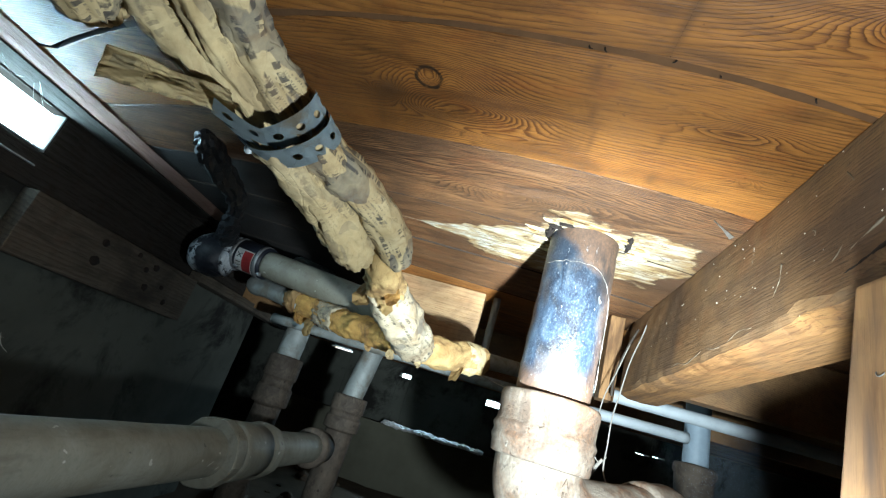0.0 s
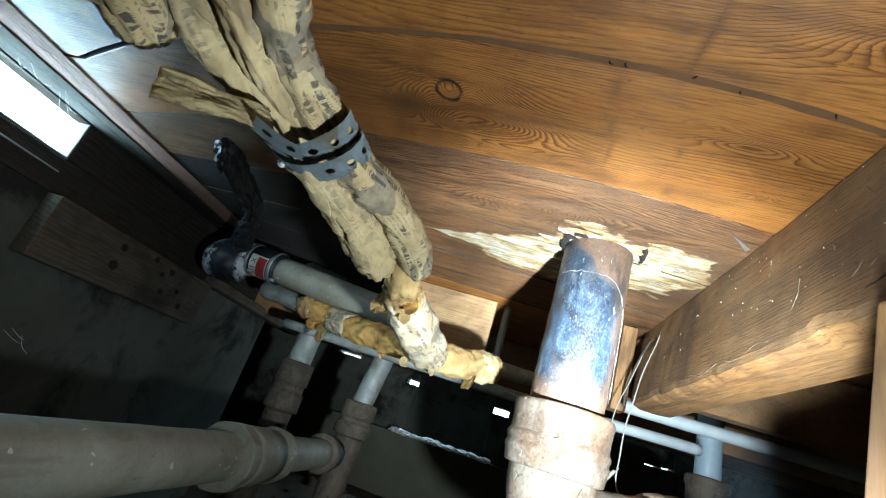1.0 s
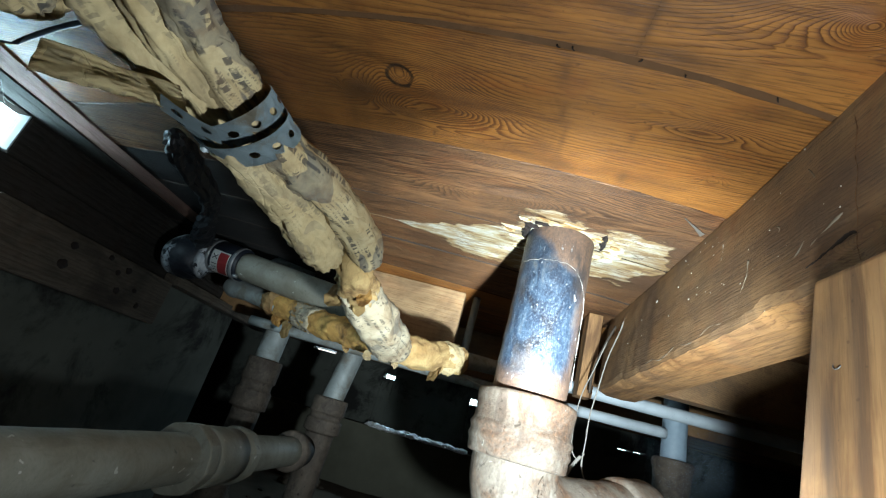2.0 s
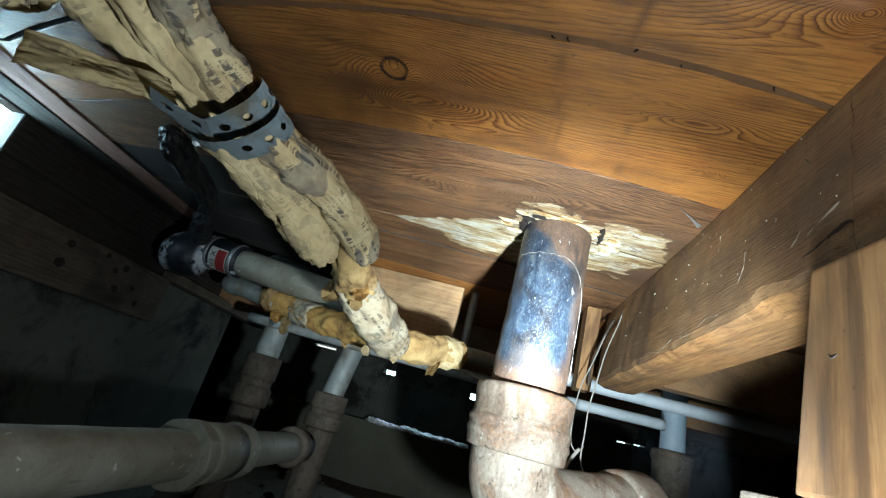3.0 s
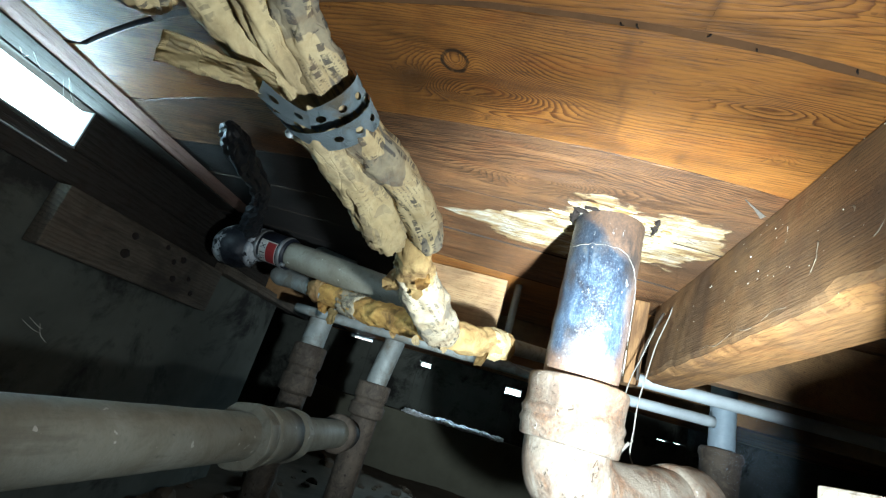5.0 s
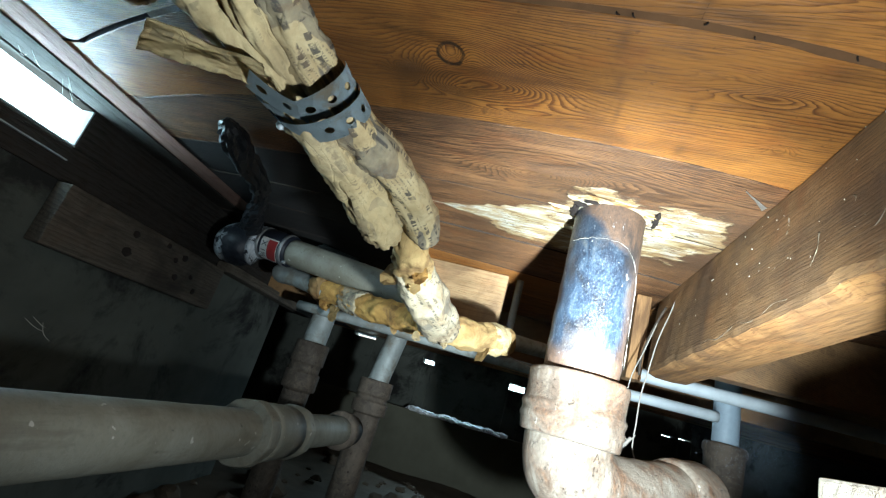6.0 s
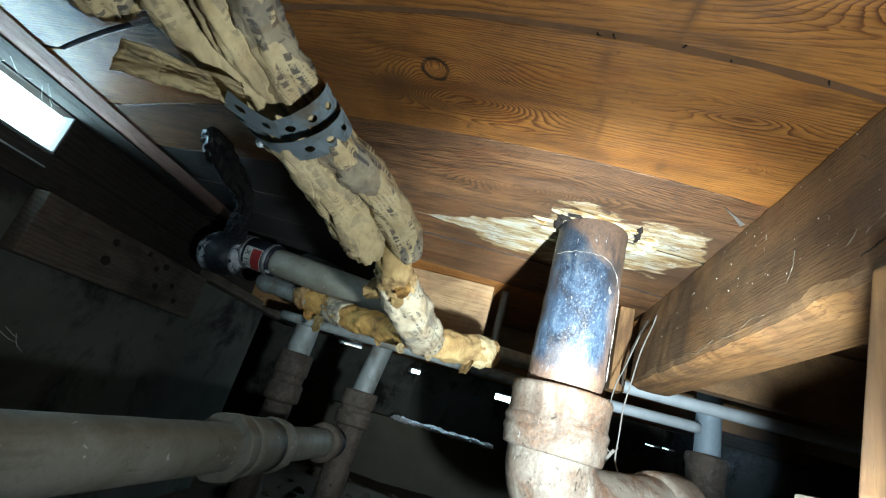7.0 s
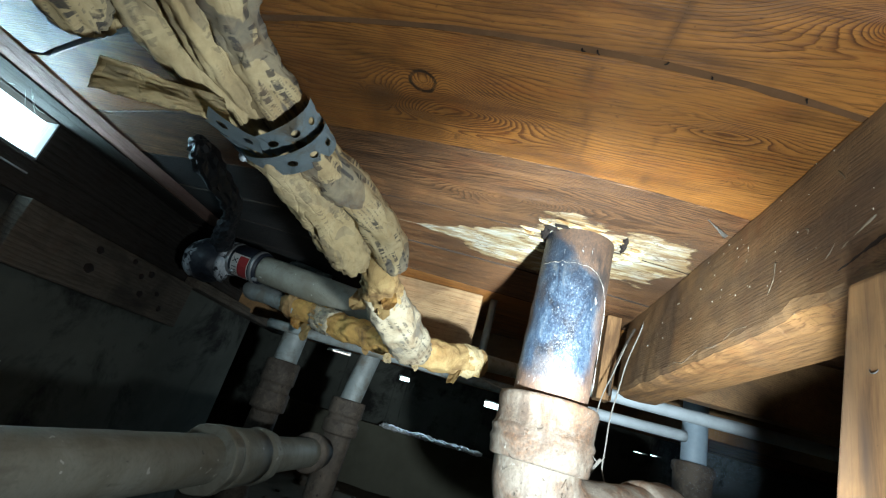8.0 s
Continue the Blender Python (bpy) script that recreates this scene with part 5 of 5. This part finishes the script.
# ---------------------------------------------------------------- black elbow and grey branch
def black_elbow():
    t = thing("rubber_coupled_drain", "grey drain pipe joined to a black elbow by a rubber sleeve", "pipe")
    a, b = Vector((-0.693, 1.060, 0.671)), Vector((-0.195, 1.022, 0.614))
    d = (b - a).normalized()
    pts = [(-0.665, 1.060, 0.668, 0.039), (-0.692, 1.060, 0.668, 0.044), (-0.712, 1.056, 0.662, 0.052), (-0.730, 1.050, 0.650, 0.058), (-0.742, 1.048, 0.638, 0.059), (-0.751, 1.050, 0.620, 0.053), (-0.755, 1.052, 0.604, 0.040), (-0.757, 1.053, 0.594, 0.020)]
    part("elbow", tube(bmesh.new(), smooth_path(pts, 6), 36, 0.0025, 30), M_ELBOW, t, "black elbow smeared with white dried mastic")
    pts = [(-0.725, 1.055, 0.672, 0.030), (-0.700, 1.000, 0.692, 0.026), (-0.655, 0.930, 0.704, 0.020), (-0.603, 0.850, 0.712, 0.014), (-0.564, 0.765, 0.715, 0.018), (-0.541, 0.660, 0.716, 0.021), (-0.517, 0.585, 0.717, 0.017), (-0.510, 0.565, 0.717, 0.007)]
    part("black_pipe", sleeve(pts, 0.005, 0.006, 20, 6, 51.0, 45.0), M_BLACK_PLASTIC, t, "crumpled black plastic on the pipe under the planks", smooth=False)
    part("rubber_sleeve", straight(a, a + d * 0.10, [(0, 0.036), (0.002, 0.0405), (0.05, 0.041), (0.098, 0.0405), (0.10, 0.036)], 36), M_RUBBER, t, "black rubber sleeve")
    for s in (0.012, 0.082):
        c = part("hose_clamp", straight(a + d * s, a + d * (s + 0.010), [(0, 0.0405), (0.0005, 0.0425), (0.0095, 0.0425), (0.010, 0.0405)], 36), M_CLAMP, t, "steel band clamp")
        q = a + d * (s + 0.005) + Vector((0.01, -0.022, -0.036))
        bm = straight(q - Vector((0.006, 0, 0)), q + Vector((0.006, 0, 0)), [(0, 0.004), (0.001, 0.005), (0.011, 0.005), (0.012, 0.004)], 12)
        part("screw", bm, M_CLAMP, c)
    part("pipe", pipe(a + d * 0.09, b, 0.0345, 36, 0.0006, 20), M_PLASTIC, t)

    def wrapped(s0, s1, a0, a1, r):
        bm = bmesh.new()
        side = d.cross(Vector((0, 0, 1))).normalized()
        up = side.cross(d)
        rows = []
        for i in range(9):
            w = a0 + (a1 - a0) * i / 8
            o = side * math.cos(w) + up * math.sin(w)
            rows.append([bm.verts.new(a + d * s + o * r) for s in (s0, s1)])
        for r0, r1 in zip(rows, rows[1:]):
            bm.faces.new((r0[0], r0[1], r1[1], r1[0]))
        bmesh.ops.solidify(bm, geom=list(bm.faces), thickness=0.0004)
        return bm

    lab = part("label", wrapped(0.030, 0.080, radians(-75), radians(10), 0.0420), M_LABEL, t, "white paper label with a red panel")
    part("red_panel", wrapped(0.052, 0.078, radians(-70), radians(5), 0.0428), M_RED, lab)
    curve = bpy.data.curves.new("print", "FONT")
    curve.body, curve.size, curve.align_x, curve.align_y, curve.extrude = "X 1\u00bd", 0.020, "CENTER", "CENTER", 0.0002
    flat = bpy.data.objects.new("print", curve)
    me = bpy.data.meshes.new_from_object(flat)
    bpy.data.objects.remove(flat)
    side = d.cross(Vector((0, 0, 1))).normalized()
    up = side.cross(d)
    for v in me.vertices:
        # the line of print runs round the sleeve
        w = radians(-34) - v.co.x / 0.043
        o = side * math.cos(w) + up * math.sin(w)
        v.co = a + d * (0.041 + v.co.y) + o * (0.0428 + v.co.z)
    me.materials.append(M_INK)
    text = new("print", me)
    text.parent = lab


black_elbow()

t = thing("pipe_stub", "small grey pipe fitting under the floor", "pipe")
part("pipe", pipe((-0.62, 1.20, 0.70), (-0.60, 1.22, CEIL - 0.002), 0.014, 18), M_GALV, t)
part("tee", pipe((-0.60, 1.20, 0.725), (-0.50, 1.25, 0.72), 0.017, 18), M_GALV, t)


# ---------------------------------------------------------------- side vent
def side_vent():
    v = thing("vent", "bright open vent with a metal frame and torn screen", "vent")
    z0, z1, y0, y1 = VENT_Z0, VENT_Z1, VENT_Y0, VENT_Y1
    part("frame_rail", box(bmesh.new(), (WX - 0.03, y0, z0 + 0.001), (WX - 0.006, y1, z0 + 0.004), 0.001), M_FRAME, v, smooth=False)
    part("frame_jamb", box(bmesh.new(), (WX - 0.034, y1 - 0.004, z0 + 0.005), (WX - 0.006, y1 - 0.001, z1), 0.001), M_FRAME, v, smooth=False)
    # the flange that stands out below the opening
    part("flange", box(bmesh.new(), (WX - 0.003, y0, 0.6265), (WX + 0.002, 0.650, 0.629), 0.0006), M_FRAME, v, "thin bright lower flange", smooth=False)
    for i in range(9):
        y = y1 - 0.007 - 0.003 * i
        part("screen_wire", tube(bmesh.new(), [(WX - 0.02, y, z0 + 0.006, 0.0004), (WX - 0.02, y, z1 - 0.012 - 0.002 * (i % 3), 0.0004)], 6), M_MESHWIRE, v)
    for i in range(16):
        z = z0 + 0.009 + 0.004 * i
        part("screen_wire", tube(bmesh.new(), [(WX - 0.02, y1 - 0.032, z, 0.0004), (WX - 0.02, y1 - 0.004, z, 0.0004)], 6), M_MESHWIRE, v)


side_vent()


# ---------------------------------------------------------------- cords, debris, flecks
def cord(pts, r, name, label, mat=M_WIRE):
    t = thing(name, label, "cord")
    part("strand", tube(bmesh.new(), smooth_path([(*p, r) for p in pts], 8), 10, 0.0003, 120), mat, t)
    return t


cord([(0.277, 0.90, 0.739), (0.268, 0.905, 0.69), (0.250, 0.90, 0.628), (0.240, 0.90, 0.565), (0.233, 0.90, 0.519), (0.232, 0.90, 0.47), (0.231, 0.90, 0.432), (0.240, 0.90, 0.41), (0.252, 0.895, 0.388)], 0.0013, "hanging_cord", "dusty white cord hanging from the joist")
cord([(0.245, 0.90, 0.66), (0.228, 0.90, 0.60), (0.212, 0.895, 0.55), (0.206, 0.89, 0.50), (0.208, 0.89, 0.455), (0.222, 0.895, 0.44), (0.233, 0.898, 0.452)], 0.0011, "hanging_cord", "thin dusty cord beside the soil pipe hub")
cord([(0.226, 0.897, 0.446), (0.214, 0.892, 0.428), (0.204, 0.885, 0.408)], 0.003, "cord_end", "frayed loose cord end")
cord([(0.262, 0.92, 0.70), (0.246, 0.93, 0.65), (0.236, 0.94, 0.60), (0.238, 0.95, 0.565)], 0.0025, "hanging_cord", "dark brown cord by the joist end", M_RUST)
cord([(-0.03, 0.84, 0.525), (0.02, 0.86, 0.515), (0.06, 0.80, 0.505)], 0.0012, "thin_thread", "pale thread between wrap and soil pipe")


def debris():
    bm = bmesh.new()
    rnd = random.Random(5)
    for k in range(190):
        x = rnd.uniform(-0.54, 0.05)
        made = bmesh.ops.create_icosphere(bm, subdivisions=1, radius=1.0)["verts"]
        s = Vector((rnd.uniform(0.008, 0.045), rnd.uniform(0.01, 0.03), rnd.uniform(0.004, 0.016)))
        c = Vector((x, rnd.uniform(2.89, 2.98), 0.345 + s.z * rnd.uniform(0.2, 0.9)))
        for v in made:
            v.co = c + Vector((v.co.x * s.x, v.co.y * s.y, v.co.z * s.z)) + noise.noise_vector((v.co + c) * 9) * 0.006
    tagged(link("debris", bm, M_RUBBLE), "pale crumbled mortar debris along the footing", "debris", kind="stuff")


debris()


def clods():
    """Lumps of dry soil and broken mortar lying on the ground between the pipes."""
    rnd = random.Random(9)
    bm = bmesh.new()
    for k in range(160):
        x, y = rnd.uniform(-0.84, 0.15), rnd.uniform(0.35, 2.7)
        ground = 0.05 * noise.noise(Vector((x * 1.3, y * 1.3, 0))) + 0.018 * noise.noise(Vector((x * 7, y * 7, 2)))
        r = 0.010 + 0.050 * rnd.random() ** 3
        made = bmesh.ops.create_icosphere(bm, subdivisions=2, radius=1.0)["verts"]
        for v in made:
            q = v.co * (1 + 0.45 * noise.noise(v.co * 1.8 + Vector((k * 3.1, 0, 0))))
            v.co = Vector((x + q.x * r, y + q.y * r, ground + 0.25 * r + q.z * r * 0.7))
    tagged(link("clods", bm, M_EARTH), "dry soil clods and mortar lumps on the ground", "soil", kind="stuff")


clods()


def flecks():
    """Pale flecks of dried plaster stuck to the joist face."""
    bm = bmesh.new()
    rnd = random.Random(12)
    for k in range(90):
        y = rnd.uniform(0.30, 0.95) if k % 3 else rnd.gauss(0.58, 0.05)
        z = rnd.uniform(0.60, 0.735) if k % 2 else rnd.gauss(0.625, 0.012)
        face = 0.226 + 0.052 * (1 - math.exp(-y / 0.42)) - 0.003
        s = rnd.uniform(0.0003, 0.0009)
        made = bmesh.ops.create_icosphere(bm, subdivisions=1, radius=1.0)["verts"]
        for v in made:
            v.co = Vector((face + v.co.x * s * 0.7, y + v.co.y * s, min(z, 0.738) + v.co.z * s * rnd.uniform(0.8, 1.6)))
    tagged(link("flecks", bm, M_FLECK), "pale plaster flecks stuck to the joist", "flecks", kind="stuff")


flecks()


def nails():
    rnd = random.Random(31)
    for x, dy in ((0.018, 0.001), (0.031, 0.000), (0.089, -0.004), (0.128, 0.002), (0.205, -0.002)):
        y = seam(0, x) + dy
        n = thing("nail", "small rusty bent nail in the plank joint", "nail", group="nails in the plank joint")
        a = rnd.uniform(0, 6.28)
        tip = Vector((math.cos(a) * 0.003, math.sin(a) * 0.003, -0.003))
        pts = [(x, y, CEIL + 0.003, 0.0007), (x, y, CEIL - 0.0005, 0.0007), (x + tip.x * 0.5, y + tip.y * 0.5, CEIL - 0.0015, 0.0006), (x + tip.x, y + tip.y, CEIL - 0.001, 0.0004)]
        part("shank", tube(bmesh.new(), smooth_path(pts, 4), 8), M_DARKHOLE, n)


nails()


def corner_flake():
    """A pale torn flake of paper stuck in the corner of planks and joist."""
    t = thing("paper_scrap", "pale torn scrap stuck under the planks by the joist", "scrap")
    bm = bmesh.new()
    rows = []
    for i in range(9):
        f = i / 8
        c = Vector((0.222 + 0.038 * f, 0.526 + 0.030 * f, CEIL - 0.0018 - 0.0006 * math.sin(3 * f)))
        w = 0.0006 + 0.0065 * f * f + 0.001 * noise.noise(Vector((f * 9, 1, 0)))
        rows.append([bm.verts.new(c), bm.verts.new(c + Vector((-0.4 * w, w, -0.0012)))])
    for r, q in zip(rows, rows[1:]):
        bm.faces.new((r[0], r[1], q[1], q[0]))
    bmesh.ops.solidify(bm, geom=list(bm.faces), thickness=0.0005)
    part("scrap", bm, M_WIRE, t, smooth=False)


corner_flake()


def cobweb(spots, seed, label, droop=0.012, thick=0.00022):
    """Thin sagging strands between pairs of places."""
    t = thing("cobweb", label, "cobweb")
    rnd = random.Random(seed)
    for p, q in spots:
        p, q = Vector(p), Vector(q)
        m = (p + q) / 2 + Vector((rnd.uniform(-0.004, 0.004), rnd.uniform(-0.004, 0.006), -droop * rnd.uniform(0.5, 1.2)))
        part("strand", tube(bmesh.new(), smooth_path([(*p, thick * 0.8), (*m, thick * 1.2), (*q, thick * 0.6)], 6), 6), M_FLECK, t)


rnd_web = random.Random(3)
near_vent = []
for k in range(5):
    p = Vector((-0.845 + rnd_web.uniform(0, 0.03), 0.52 + rnd_web.uniform(-0.04, 0.10), 0.736))
    near_vent.append((p, p + Vector((rnd_web.uniform(0.0, 0.05), rnd_web.uniform(-0.03, 0.05), -rnd_web.uniform(0.01, 0.05)))))
cobweb(near_vent, 3, "wispy pale cobweb strands by the bright vent")
cobweb([((-0.858, 0.735, 0.345), (-0.852, 0.775, 0.330)), ((-0.858, 0.745, 0.352), (-0.850, 0.772, 0.338)), ((-0.858, 0.770, 0.345), (-0.851, 0.795, 0.315))], 5, "torn cobweb clinging to the concrete wall", 0.004, 0.0004)


def dust():
    """Fine dust that hangs in the torch light beyond the post."""
    rnd = random.Random(77)
    verts, faces = [], []
    for k in range(9000):
        y = rnd.uniform(0.55, 1.05)
        x, z = y * rnd.gauss(0.505, 0.065), 0.375 + 0.15 * y + y * rnd.gauss(-0.01, 0.045)
        if x < 0.24 or z > 0.575:
            continue
        s = 0.00009 + 0.00022 * rnd.random() ** 4
        n = len(verts)
        for c in ((1, 0, -0.7), (-1, 0, -0.7), (0, 1, 0.7), (0, -1, 0.7)):
            verts.append((x + s * c[0] * rnd.uniform(0.6, 1.4), y + s * c[1], z + s * c[2]))
        faces += [(n, n + 1, n + 2), (n, n + 3, n + 1), (n, n + 2, n + 3), (n + 1, n + 3, n + 2)]
    me = bpy.data.meshes.new("dust")
    me.from_pydata(verts, [], faces)
    me.materials.append(M_MOTE)
    tagged(new("dust", me), "fine pale dust hanging in the torch light", "dust", kind="stuff")


dust()
